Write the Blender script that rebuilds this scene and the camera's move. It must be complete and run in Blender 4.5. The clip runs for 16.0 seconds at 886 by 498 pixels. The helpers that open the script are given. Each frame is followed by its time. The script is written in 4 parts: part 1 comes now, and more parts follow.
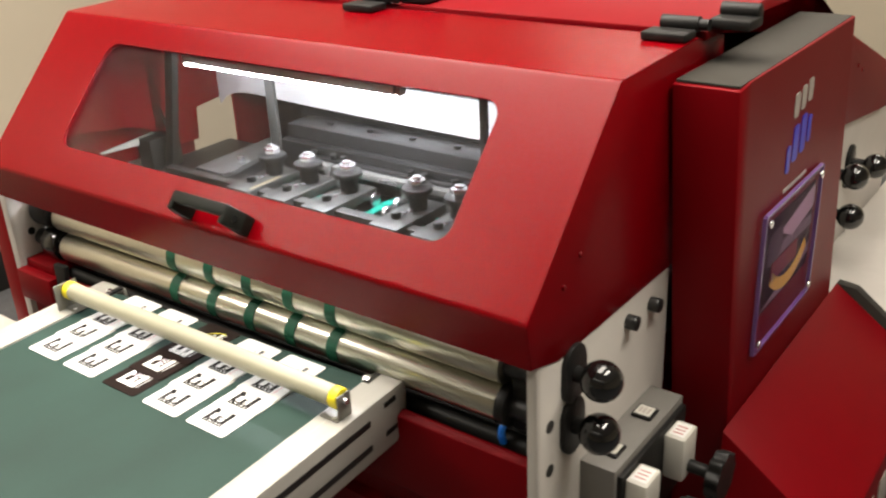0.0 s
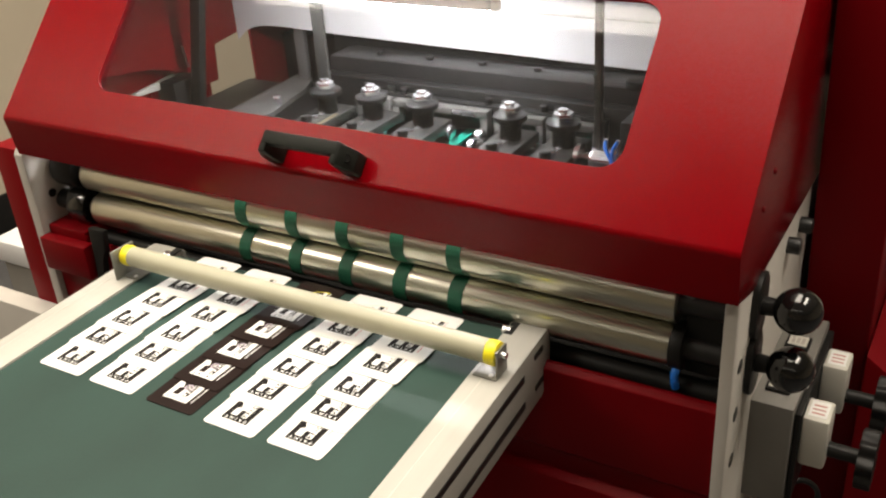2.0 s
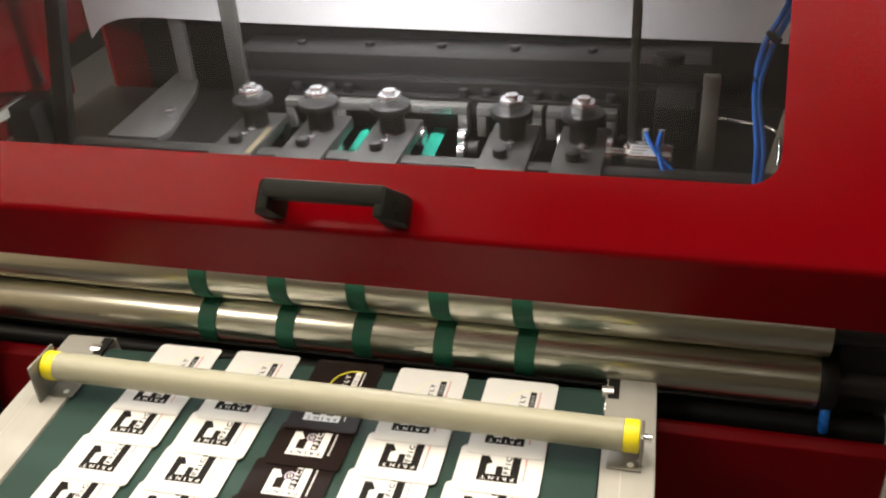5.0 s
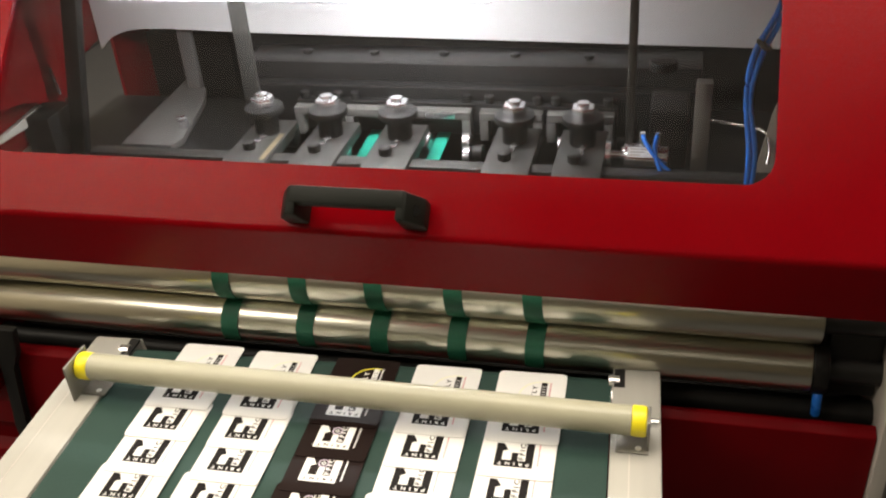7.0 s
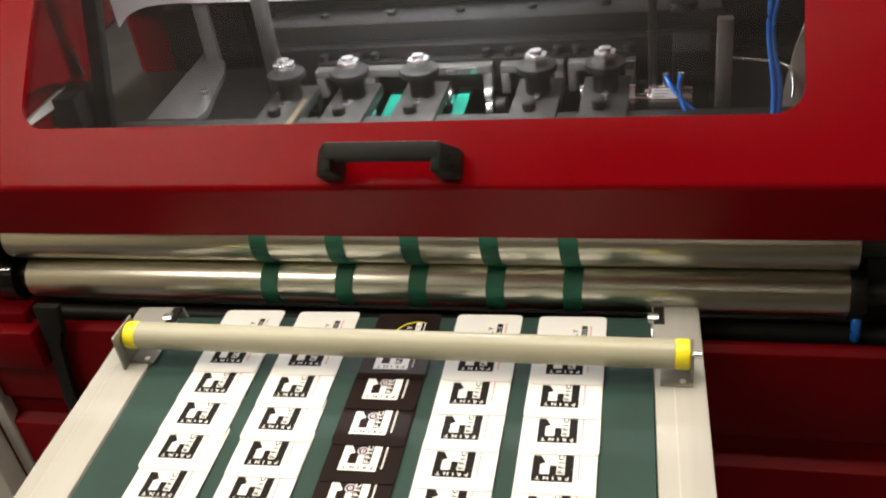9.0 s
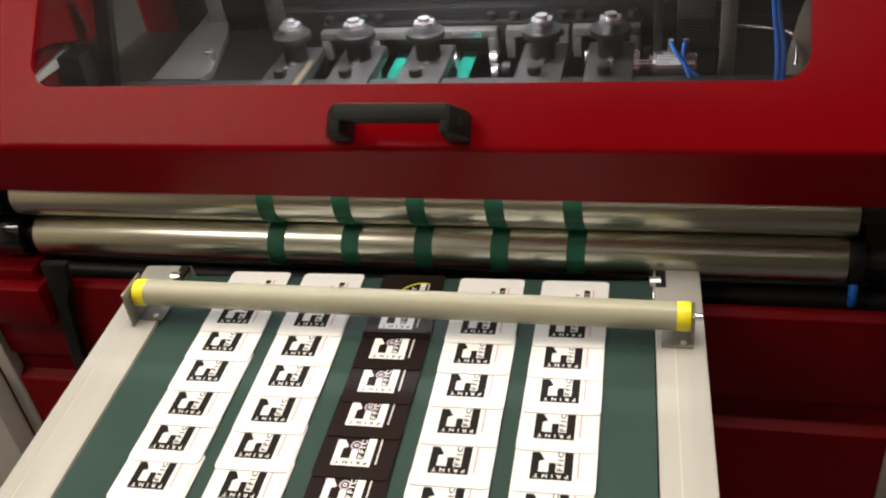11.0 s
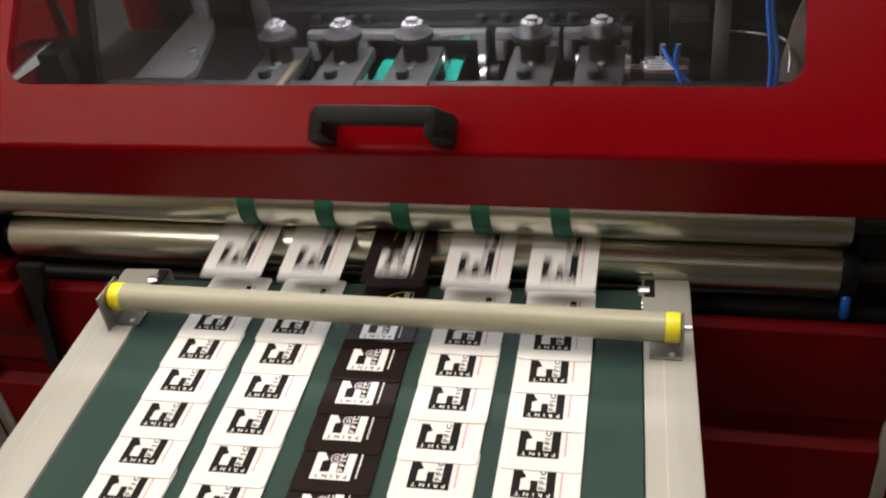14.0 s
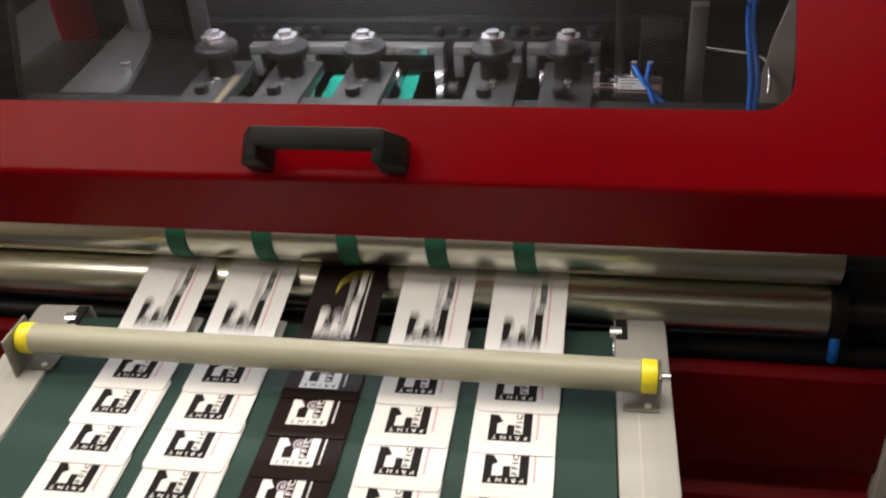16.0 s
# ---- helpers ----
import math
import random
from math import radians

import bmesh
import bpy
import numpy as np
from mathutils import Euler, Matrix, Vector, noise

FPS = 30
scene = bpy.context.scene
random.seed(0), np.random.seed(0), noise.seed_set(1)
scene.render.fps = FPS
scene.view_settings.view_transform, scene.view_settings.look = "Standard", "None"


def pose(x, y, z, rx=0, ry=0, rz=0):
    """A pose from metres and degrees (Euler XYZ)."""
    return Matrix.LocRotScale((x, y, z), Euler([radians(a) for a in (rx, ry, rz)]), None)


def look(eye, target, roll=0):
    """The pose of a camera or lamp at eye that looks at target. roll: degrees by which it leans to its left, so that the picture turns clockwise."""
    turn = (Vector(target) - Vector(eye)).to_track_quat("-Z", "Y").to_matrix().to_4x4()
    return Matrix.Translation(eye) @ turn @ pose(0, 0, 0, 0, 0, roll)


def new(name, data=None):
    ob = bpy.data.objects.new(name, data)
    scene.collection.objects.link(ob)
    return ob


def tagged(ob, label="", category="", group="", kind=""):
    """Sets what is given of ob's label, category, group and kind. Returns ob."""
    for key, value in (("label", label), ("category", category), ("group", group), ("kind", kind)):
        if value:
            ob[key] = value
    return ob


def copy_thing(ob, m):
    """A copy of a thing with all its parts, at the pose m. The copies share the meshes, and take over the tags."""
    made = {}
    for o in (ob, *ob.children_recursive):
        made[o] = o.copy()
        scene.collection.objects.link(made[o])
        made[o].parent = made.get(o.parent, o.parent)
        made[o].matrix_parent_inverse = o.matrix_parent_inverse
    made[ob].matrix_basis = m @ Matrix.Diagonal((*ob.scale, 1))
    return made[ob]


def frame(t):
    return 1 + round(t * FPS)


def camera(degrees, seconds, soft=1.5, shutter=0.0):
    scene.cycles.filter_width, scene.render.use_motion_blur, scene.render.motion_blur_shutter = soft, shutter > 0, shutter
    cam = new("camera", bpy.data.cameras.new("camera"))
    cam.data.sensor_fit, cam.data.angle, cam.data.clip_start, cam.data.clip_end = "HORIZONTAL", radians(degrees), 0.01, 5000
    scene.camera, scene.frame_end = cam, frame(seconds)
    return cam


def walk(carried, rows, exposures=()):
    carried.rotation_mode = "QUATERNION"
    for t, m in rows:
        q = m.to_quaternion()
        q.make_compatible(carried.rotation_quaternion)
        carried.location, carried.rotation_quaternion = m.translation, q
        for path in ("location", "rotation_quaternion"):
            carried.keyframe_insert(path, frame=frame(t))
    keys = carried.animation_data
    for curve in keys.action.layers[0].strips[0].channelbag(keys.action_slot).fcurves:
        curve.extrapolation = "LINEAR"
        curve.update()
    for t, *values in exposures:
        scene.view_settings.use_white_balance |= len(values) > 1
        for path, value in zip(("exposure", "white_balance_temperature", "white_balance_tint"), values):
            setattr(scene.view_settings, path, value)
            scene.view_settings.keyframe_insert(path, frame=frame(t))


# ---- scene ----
cam = camera(50.0, 16.0, soft=2.1, shutter=0.5)
PATH = [
    (0, (0.755, -0.632, 1.487), (-0.356, 0.812, 0.662), -2.8),
    (0.5, (0.683, -0.645, 1.475), (-0.393, 0.815, 0.632), -3.2),
    (1, (0.607, -0.675, 1.463), (-0.396, 0.816, 0.585), -3.4),
    (1.5, (0.557, -0.683, 1.448), (-0.406, 0.817, 0.54), -3.7),
    (2, (0.527, -0.668, 1.442), (-0.413, 0.829, 0.507), -4.2),
    (2.5, (0.499, -0.638, 1.443), (-0.419, 0.861, 0.489), -4.4),
    (3, (0.445, -0.596, 1.432), (-0.438, 0.92, 0.472), -5.1),
    (3.5, (0.333, -0.568, 1.449), (-0.4, 0.979, 0.414), -4.5),
    (4, (0.28, -0.554, 1.418), (-0.369, 1.034, 0.391), -4.9),
    (4.2, (0.267, -0.553, 1.418), (-0.34, 1.039, 0.369), -4.9),
    (6.3, (0.211, -0.575, 1.441), (-0.209, 1.075, 0.391), -4.1),
    (6.5, (0.215, -0.58, 1.442), (-0.22, 1.066, 0.392), -4.4),
    (7, (0.216, -0.593, 1.449), (-0.228, 1.042, 0.386), -4.5),
    (7.5, (0.218, -0.602, 1.448), (-0.236, 1.029, 0.383), -4.8),
    (8, (0.216, -0.605, 1.446), (-0.25, 1.016, 0.371), -5.7),
    (8.5, (0.21, -0.609, 1.444), (-0.259, 0.999, 0.351), -7.3),
    (9, (0.202, -0.612, 1.442), (-0.267, 0.984, 0.331), -8.6),
    (9.5, (0.197, -0.614, 1.442), (-0.267, 0.969, 0.31), -8.8),
    (10, (0.193, -0.618, 1.443), (-0.26, 0.954, 0.293), -8.3),
    (12.5, (0.2, -0.628, 1.447), (-0.254, 0.926, 0.272), -7.5),
    (13, (0.201, -0.623, 1.444), (-0.248, 0.934, 0.272), -7.3),
    (13.5, (0.199, -0.618, 1.439), (-0.241, 0.946, 0.273), -7.0),
    (14, (0.196, -0.608, 1.437), (-0.24, 0.957, 0.271), -6.8),
    (14.5, (0.194, -0.597, 1.429), (-0.245, 0.975, 0.272), -6.6),
    (15, (0.191, -0.579, 1.422), (-0.242, 0.996, 0.267), -6.5),
    (15.5, (0.185, -0.561, 1.414), (-0.215, 1.024, 0.262), -5.7),
    (16, (0.186, -0.542, 1.407), (-0.17, 1.057, 0.259), -4.9),
]
EXPOSURES = [(0, 0.48, 6500, 11), (1.0, 0.30, 6550, 11), (1.5, 0.17, 6700, 11), (2.5, -0.13, 6900, 11), (3.5, -0.32, 6900, 11), (7.0, -0.30, 6900, 11),
             (9.0, -0.32, 6800, 11), (12.5, -0.70, 6500, 14), (16.0, -0.74, 6450, 14)]
walk(cam, [(t, look(eye, target, roll)) for t, eye, target, roll in PATH], EXPOSURES)

# ---- world and light ----
world = bpy.data.worlds.new("room_air")
scene.world = world
world.use_nodes = True
world.node_tree.nodes["Background"].inputs[0].default_value = (0.55, 0.5, 0.42, 1)
world.node_tree.nodes["Background"].inputs[1].default_value = 0.09


def ceiling_lamp(x, y, sx, sy, power):
    d = bpy.data.lights.new("unseen_panel_light", "AREA")
    d.shape, d.size, d.size_y, d.energy, d.color = "RECTANGLE", sx, sy, power, (1.0, 0.93, 0.81)
    ob = new("unseen_panel_light", d)
    ob.location = (x, y, 2.595)
    return tagged(ob, "warm white light panel at the ceiling, out of view", "ceiling lamp")


# the last panel is a fill added for the gear cover and lower housing
for lx, ly, sx, sy, lp in ((-1.38, -1.075, 1.15, 0.11, 22), (0.0, -2.3, 4.0, 0.2, 5), (-0.40, 0.20, 2.0, 1.3, 74), (-0.2, 3.2, 2.4, 0.3, 30), (1.20, 0.15, 0.3, 1.2, 20)):
    ceiling_lamp(lx, ly, sx, sy, lp)


# ---- materials ----
def material(name, color, rough=0.5, metal=0.0, vary=0.08, scale=40.0, bump=0.0, bump_scale=300.0, coat=0.0, stretch=(1, 1, 1), rough_vary=0.06, random_piece=0.0, spec=0.5):
    m = bpy.data.materials.new(name)
    m.use_nodes = True
    nt = m.node_tree
    b = nt.nodes["Principled BSDF"]
    b.inputs["Metallic"].default_value = metal
    b.inputs["Coat Weight"].default_value = coat
    b.inputs["Specular IOR Level"].default_value = spec
    b.inputs["Coat Roughness"].default_value = 0.15
    tc = nt.nodes.new("ShaderNodeTexCoord")
    mp = nt.nodes.new("ShaderNodeMapping")
    mp.inputs["Scale"].default_value = stretch
    nt.links.new(tc.outputs["Object"], mp.inputs[0])
    n1 = nt.nodes.new("ShaderNodeTexNoise")
    n1.inputs["Scale"].default_value = scale
    n1.inputs["Detail"].default_value = 6
    n2 = nt.nodes.new("ShaderNodeTexNoise")
    n2.inputs["Scale"].default_value = scale * 0.12
    n2.inputs["Detail"].default_value = 3
    for n in (n1, n2):
        nt.links.new(mp.outputs[0], n.inputs["Vector"])
    add = nt.nodes.new("ShaderNodeMath")
    add.operation = "ADD"
    nt.links.new(n1.outputs[0], add.inputs[0])
    nt.links.new(n2.outputs[0], add.inputs[1])
    rng = nt.nodes.new("ShaderNodeMapRange")
    rng.inputs["From Min"].default_value, rng.inputs["From Max"].default_value = 0.6, 1.4
    rng.inputs["To Min"].default_value, rng.inputs["To Max"].default_value = 1 - vary, 1 + vary
    nt.links.new(add.outputs[0], rng.inputs["Value"])
    out = rng.outputs[0]
    if random_piece:
        info = nt.nodes.new("ShaderNodeObjectInfo")
        r2 = nt.nodes.new("ShaderNodeMapRange")
        r2.inputs["To Min"].default_value, r2.inputs["To Max"].default_value = 1 - random_piece, 1 + random_piece
        nt.links.new(info.outputs["Random"], r2.inputs["Value"])
        mu = nt.nodes.new("ShaderNodeMath")
        mu.operation = "MULTIPLY"
        nt.links.new(out, mu.inputs[0])
        nt.links.new(r2.outputs[0], mu.inputs[1])
        out = mu.outputs[0]
    mix = nt.nodes.new("ShaderNodeVectorMath")
    mix.operation = "SCALE"
    mix.inputs[0].default_value = color
    nt.links.new(out, mix.inputs["Scale"])
    nt.links.new(mix.outputs[0], b.inputs["Base Color"])
    rr = nt.nodes.new("ShaderNodeMapRange")
    rr.inputs["To Min"].default_value, rr.inputs["To Max"].default_value = max(0.02, rough - rough_vary), min(1, rough + rough_vary)
    nt.links.new(n2.outputs[0], rr.inputs["Value"])
    nt.links.new(rr.outputs[0], b.inputs["Roughness"])
    if bump:
        nb = nt.nodes.new("ShaderNodeTexNoise")
        nb.inputs["Scale"].default_value = bump_scale
        nb.inputs["Detail"].default_value = 3
        nt.links.new(mp.outputs[0], nb.inputs["Vector"])
        bp = nt.nodes.new("ShaderNodeBump")
        bp.inputs["Strength"].default_value = bump
        bp.inputs["Distance"].default_value = 0.001
        nt.links.new(nb.outputs[0], bp.inputs["Height"])
        nt.links.new(bp.outputs[0], b.inputs["Normal"])
    return m


def glowing(name, color, strength):
    m = bpy.data.materials.new(name)
    m.use_nodes = True
    b = m.node_tree.nodes["Principled BSDF"]
    b.inputs["Base Color"].default_value = (*color, 1)
    b.inputs["Emission Color"].default_value = (*color, 1)
    b.inputs["Emission Strength"].default_value = strength
    return m


def clear(name, color, rough=0.02, alpha=0.16, shine=1.0):
    """A thin clear sheet: mostly see-through with a gloss."""
    m = bpy.data.materials.new(name)
    m.use_nodes = True
    nt = m.node_tree
    nt.nodes.remove(nt.nodes["Principled BSDF"])
    see, dust, gloss = (nt.nodes.new("ShaderNodeBsdf" + k) for k in ("Transparent", "Diffuse", "Glossy"))
    see.inputs[0].default_value = (*color, 1)
    dust.inputs[0].default_value = (0.6, 0.6, 0.6, 1)
    gloss.inputs["Roughness"].default_value = rough
    grain = nt.nodes.new("ShaderNodeTexNoise")
    grain.inputs["Scale"].default_value = 9
    film = nt.nodes.new("ShaderNodeMath")
    film.operation, film.inputs[1].default_value = "MULTIPLY", alpha * 2
    nt.links.new(grain.outputs[0], film.inputs[0])
    face = nt.nodes.new("ShaderNodeLayerWeight")
    face.inputs[0].default_value = 0.5
    power = nt.nodes.new("ShaderNodeMath")
    power.operation, power.inputs[1].default_value = "POWER", 4.5
    nt.links.new(face.outputs["Facing"], power.inputs[0])
    edge = nt.nodes.new("ShaderNodeMath")
    edge.operation = "MULTIPLY_ADD"
    edge.inputs[1].default_value, edge.inputs[2].default_value = shine, 0.03 * shine
    nt.links.new(power.outputs[0], edge.inputs[0])
    m1, m2 = nt.nodes.new("ShaderNodeMixShader"), nt.nodes.new("ShaderNodeMixShader")
    nt.links.new(film.outputs[0], m1.inputs[0])
    nt.links.new(see.outputs[0], m1.inputs[1])
    nt.links.new(dust.outputs[0], m1.inputs[2])
    nt.links.new(edge.outputs[0], m2.inputs[0])
    nt.links.new(m1.outputs[0], m2.inputs[1])
    nt.links.new(gloss.outputs[0], m2.inputs[2])
    nt.links.new(m2.outputs[0], nt.nodes["Material Output"].inputs[0])
    return m


RED = material("red_powder_coat", (0.168, 0.0005, 0.0030), 0.14, 0, 0.05, 60, 0.24, 1300, 0.0, spec=0.15)
RED_SMOOTH = material("red_paint", (0.165, 0.0006, 0.0034), 0.45, 0, 0.05, 30, 0.06, 900, 0.0, spec=0.12)
STEEL = material("brushed_steel", (0.68, 0.67, 0.57), 0.29, 1.0, 0.05, 60, 0.0, 200, 0, (0.02, 6, 6), 0.02)
CHROME = material("bright_steel", (0.75, 0.75, 0.76), 0.18, 0.9, 0.08, 90)
ZINC = material("zinc_nut", (0.80, 0.805, 0.82), 0.20, 0.86, 0.10, 200)
ALU = material("anodised_aluminium", (0.40, 0.39, 0.355), 0.55, 0.15, 0.07, 30, 0.05, 400, 0, (4, 0.3, 4))
GREYPAINT = material("light_grey_paint", (0.50, 0.47, 0.43), 0.45, 0, 0.06, 30, 0.08, 500)
DARKSTEEL = material("blackened_steel", (0.012, 0.0118, 0.0118), 0.40, 0.0, 0.25, 60, 0.10, 260)
MIDSTEEL = material("grey_tool_steel", (0.058, 0.057, 0.054), 0.38, 0.3, 0.20, 70, 0.08, 260)
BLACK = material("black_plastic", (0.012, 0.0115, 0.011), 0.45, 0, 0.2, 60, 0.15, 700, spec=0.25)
BLACK_GLOSS = material("black_bakelite", (0.006, 0.006, 0.006), 0.08, 0, 0.1, 20, 0, 300, 0.5)
HANDLE = material("dark_grey_nylon", (0.010, 0.011, 0.009), 0.5, 0, 0.15, 80, 0.10, 1200, spec=0.12)
GREYTOP = material("dark_grey_panel", (0.034, 0.031, 0.026), 0.75, 0, 0.1, 40, 0.2, 500, spec=0.2)
BELT = material("green_pvc_belt", (0.018, 0.047, 0.038), 0.66, 0, 0.24, 14, 0.12, 600, 0, (1, 0.6, 1), spec=0.3)
STRAP = material("green_strap", (0.008, 0.110, 0.060), 0.6, 0, 0.15, 80, 0.2, 700)
TEAL = material("teal_strap", (0.01, 0.30, 0.22), 0.5, 0, 0.1, 60)
TUBE = material("grey_beige_tube", (0.36, 0.345, 0.25), 0.33, 0, 0.07, 25, 0.04, 300)
YELLOW = material("yellow_cap", (0.85, 0.72, 0.02), 0.4, 0, 0.05, 60)
WHITEWALL = material("white_enamel", (0.72, 0.72, 0.73), 0.35, 0, 0.03, 12, 0.03, 200)
CARD = material("white_card", (0.77, 0.765, 0.75), 0.55, 0, 0.02, 60, 0, 300, 0.0, spec=0.04, random_piece=0.02)
CARD_DARK = material("dark_brown_card", (0.014, 0.008, 0.007), 0.42, 0, 0.06, 60, 0, 300, 0.0, spec=0.08, random_piece=0.06)
INK = material("black_ink", (0.018, 0.016, 0.016), 0.55, 0, 0.1, 200, spec=0.03)
INK_WHITE = material("white_ink", (0.80, 0.79, 0.77), 0.4, 0, 0.02, 200)
INK_MAGENTA = material("magenta_ink", (0.62, 0.26, 0.28), 0.5, 0, 0.1, 200)
INK_YELLOW = material("yellow_ink", (0.75, 0.70, 0.05), 0.4, 0, 0.05, 200)
INK_PALE = material("pale_yellow_ink", (0.80, 0.79, 0.60), 0.4, 0, 0.05, 200)
INK_PURPLE = material("purple_ink", (0.62, 0.52, 0.64), 0.4, 0, 0.05, 200)
BLUE = material("blue_tube", (0.015, 0.22, 0.90), 0.3, 0, 0.08, 80, 0, 300, 0.2)
GALV = material("galvanised_sheet", (0.25, 0.24, 0.215), 0.42, 0.6, 0.15, 90, 0.05, 300)
FEED = material("dull_grey_sheet", (0.16, 0.155, 0.15), 0.5, 0.2, 0.15, 60, 0.05, 300)
BLOCK = material("mid_grey_paint", (0.19, 0.18, 0.165), 0.5, 0, 0.08, 40, 0.08, 500)
DIGIT = material("red_digits", (0.55, 0.28, 0.25), 0.5, 0, 0.05, 100)
IVORY = material("ivory_plastic", (0.60, 0.58, 0.52), 0.4, 0, 0.04, 40)
WALLPAINT = material("beige_wall", (0.56, 0.49, 0.38), 0.8, 0, 0.04, 3, 0.1, 90)
FLOORM = material("grey_carpet", (0.10, 0.10, 0.105), 0.9, 0, 0.25, 120, 0.6, 400)
CEIL = material("white_ceiling", (0.75, 0.73, 0.68), 0.8, 0, 0.03, 4)
GLASS = clear("clear_acrylic", (0.95, 0.96, 0.97), 0.03, 0.006)
GLASS2 = clear("tinted_acrylic", (0.92, 0.82, 0.93), 0.03, 0.004, 0.07)
VIOLET = material("violet_edge", (0.20, 0.11, 0.30), 0.25, 0, 0.05, 60)
BRIDGE = material("milled_steel", (0.16, 0.156, 0.148), 0.34, 0.3, 0.20, 90, 0.06, 260)
COPPER = material("worn_bare_steel", (0.30, 0.24, 0.15), 0.4, 0.5, 0.3, 90)
LED = glowing("led_strip", (0.95, 0.97, 1.0), 62)
LED_BRIGHT = glowing("led_strip_bright", (0.95, 0.97, 1.0), 165)
LOGO_BLUE = material("blue_logo", (0.03, 0.03, 0.55), 0.4, 0, 0.05, 100)
LOGO_GREY = material("grey_logo", (0.42, 0.38, 0.34), 0.4, 0, 0.05, 100)


# ---- mesh helpers ----
def finish(bm, angle=38):
    bmesh.ops.recalc_face_normals(bm, faces=bm.faces[:])
    lim = radians(angle)
    for f in bm.faces:
        f.smooth = True
    for e in bm.edges:
        e.smooth = len(e.link_faces) == 2 and e.calc_face_angle(0) < lim


def part(name, bm, mat, parent=None, label=""):
    finish(bm)
    me = bpy.data.meshes.new(name)
    bm.to_mesh(me)
    bm.free()
    me.materials.append(mat)
    ob = new(name, me)
    ob.parent = parent
    if label:
        tagged(ob, label)
    return ob


def thing(name, label, category, group="", kind=""):
    return tagged(new(name), label, category, group, kind)


def box(x0, x1, y0, y1, z0, z1, bevel=0.0, bm=None, seg=2):
    bm = bm or bmesh.new()
    r = bmesh.ops.create_cube(bm, size=1)
    for v in r["verts"]:
        v.co = Vector(((x0 + x1) / 2 + v.co.x * (x1 - x0), (y0 + y1) / 2 + v.co.y * (y1 - y0), (z0 + z1) / 2 + v.co.z * (z1 - z0)))
    if bevel:
        es = list({e for v in r["verts"] for e in v.link_edges})
        bmesh.ops.bevel(bm, geom=es, offset=bevel, segments=seg, affect="EDGES", profile=0.5)
    return bm


def cyl(p, q, r, r2=None, seg=24, bevel=0.0, bm=None):
    bm = bm or bmesh.new()
    p, q = Vector(p), Vector(q)
    d = q - p
    m = Matrix.Translation((p + q) / 2) @ d.to_track_quat("Z", "Y").to_matrix().to_4x4()
    res = bmesh.ops.create_cone(bm, cap_ends=True, segments=seg, radius1=r, radius2=r if r2 is None else r2, depth=d.length, matrix=m)
    if bevel:
        es = [e for e in {e for v in res["verts"] for e in v.link_edges} if any(len(f.verts) > 4 for f in e.link_faces)]
        bmesh.ops.bevel(bm, geom=es, offset=bevel, segments=2, affect="EDGES", profile=0.5)
    return bm


def ball(c, r, bm=None, seg=24):
    bm = bm or bmesh.new()
    bmesh.ops.create_uvsphere(bm, u_segments=seg, v_segments=seg // 2, radius=r, matrix=Matrix.Translation(c))
    return bm


def extrude(points, axis, a, b, bevel=0.0, bm=None):
    """A solid from a closed outline in the two other axes, from a to b along the axis."""
    bm = bm or bmesh.new()

    def at(p, v):
        return {"x": (v, p[0], p[1]), "y": (p[0], v, p[1]), "z": (p[0], p[1], v)}[axis]

    lo = [bm.verts.new(at(p, a)) for p in points]
    hi = [bm.verts.new(at(p, b)) for p in points]
    fs = [bm.faces.new(lo), bm.faces.new(list(reversed(hi)))]
    for i in range(len(points)):
        j = (i + 1) % len(points)
        fs.append(bm.faces.new((lo[j], lo[i], hi[i], hi[j])))
    if bevel:
        es = list({e for f in fs for e in f.edges})
        bmesh.ops.bevel(bm, geom=es, offset=bevel, segments=2, affect="EDGES", profile=0.5)
    return bm


def rounded(w0, w1, h0, h1, r, n=7):
    """A rounded rectangle, counter-clockwise from the lower left corner."""
    pts = []
    for cx, cy, a0 in ((w0 + r, h0 + r, 180), (w1 - r, h0 + r, 270), (w1 - r, h1 - r, 0), (w0 + r, h1 - r, 90)):
        for i in range(n):
            a = radians(a0 + 90 * i / (n - 1))
            pts.append((cx + r * math.cos(a), cy + r * math.sin(a)))
    return pts


def sweep(path, r, seg=10, bm=None):
    """A round tube along smoothed points."""
    bm = bm or bmesh.new()
    ps = [Vector(p) for p in path]
    fine = []
    for i in range(len(ps) - 1):
        p0, p1, p2, p3 = ps[max(i - 1, 0)], ps[i], ps[i + 1], ps[min(i + 2, len(ps) - 1)]
        for k in range(8):
            t = k / 8
            fine.append(0.5 * (2 * p1 + (p2 - p0) * t + (2 * p0 - 5 * p1 + 4 * p2 - p3) * t * t + (3 * p1 - p0 - 3 * p2 + p3) * t ** 3))
    fine.append(ps[-1])
    rings = []
    for i, p in enumerate(fine):
        d = (fine[min(i + 1, len(fine) - 1)] - fine[max(i - 1, 0)]).normalized()
        q = d.to_track_quat("Z", "Y")
        rings.append([bm.verts.new(p + q @ Vector((r * math.cos(2 * math.pi * k / seg), r * math.sin(2 * math.pi * k / seg), 0))) for k in range(seg)])
    for a, b in zip(rings, rings[1:]):
        for k in range(seg):
            bm.faces.new((a[k], a[(k + 1) % seg], b[(k + 1) % seg], b[k]))
    bm.faces.new(rings[0])
    bm.faces.new(rings[-1])
    return bm


def setting(name, bm, mat, label, category):
    return tagged(part(name, bm, mat), label, category, kind="structure")


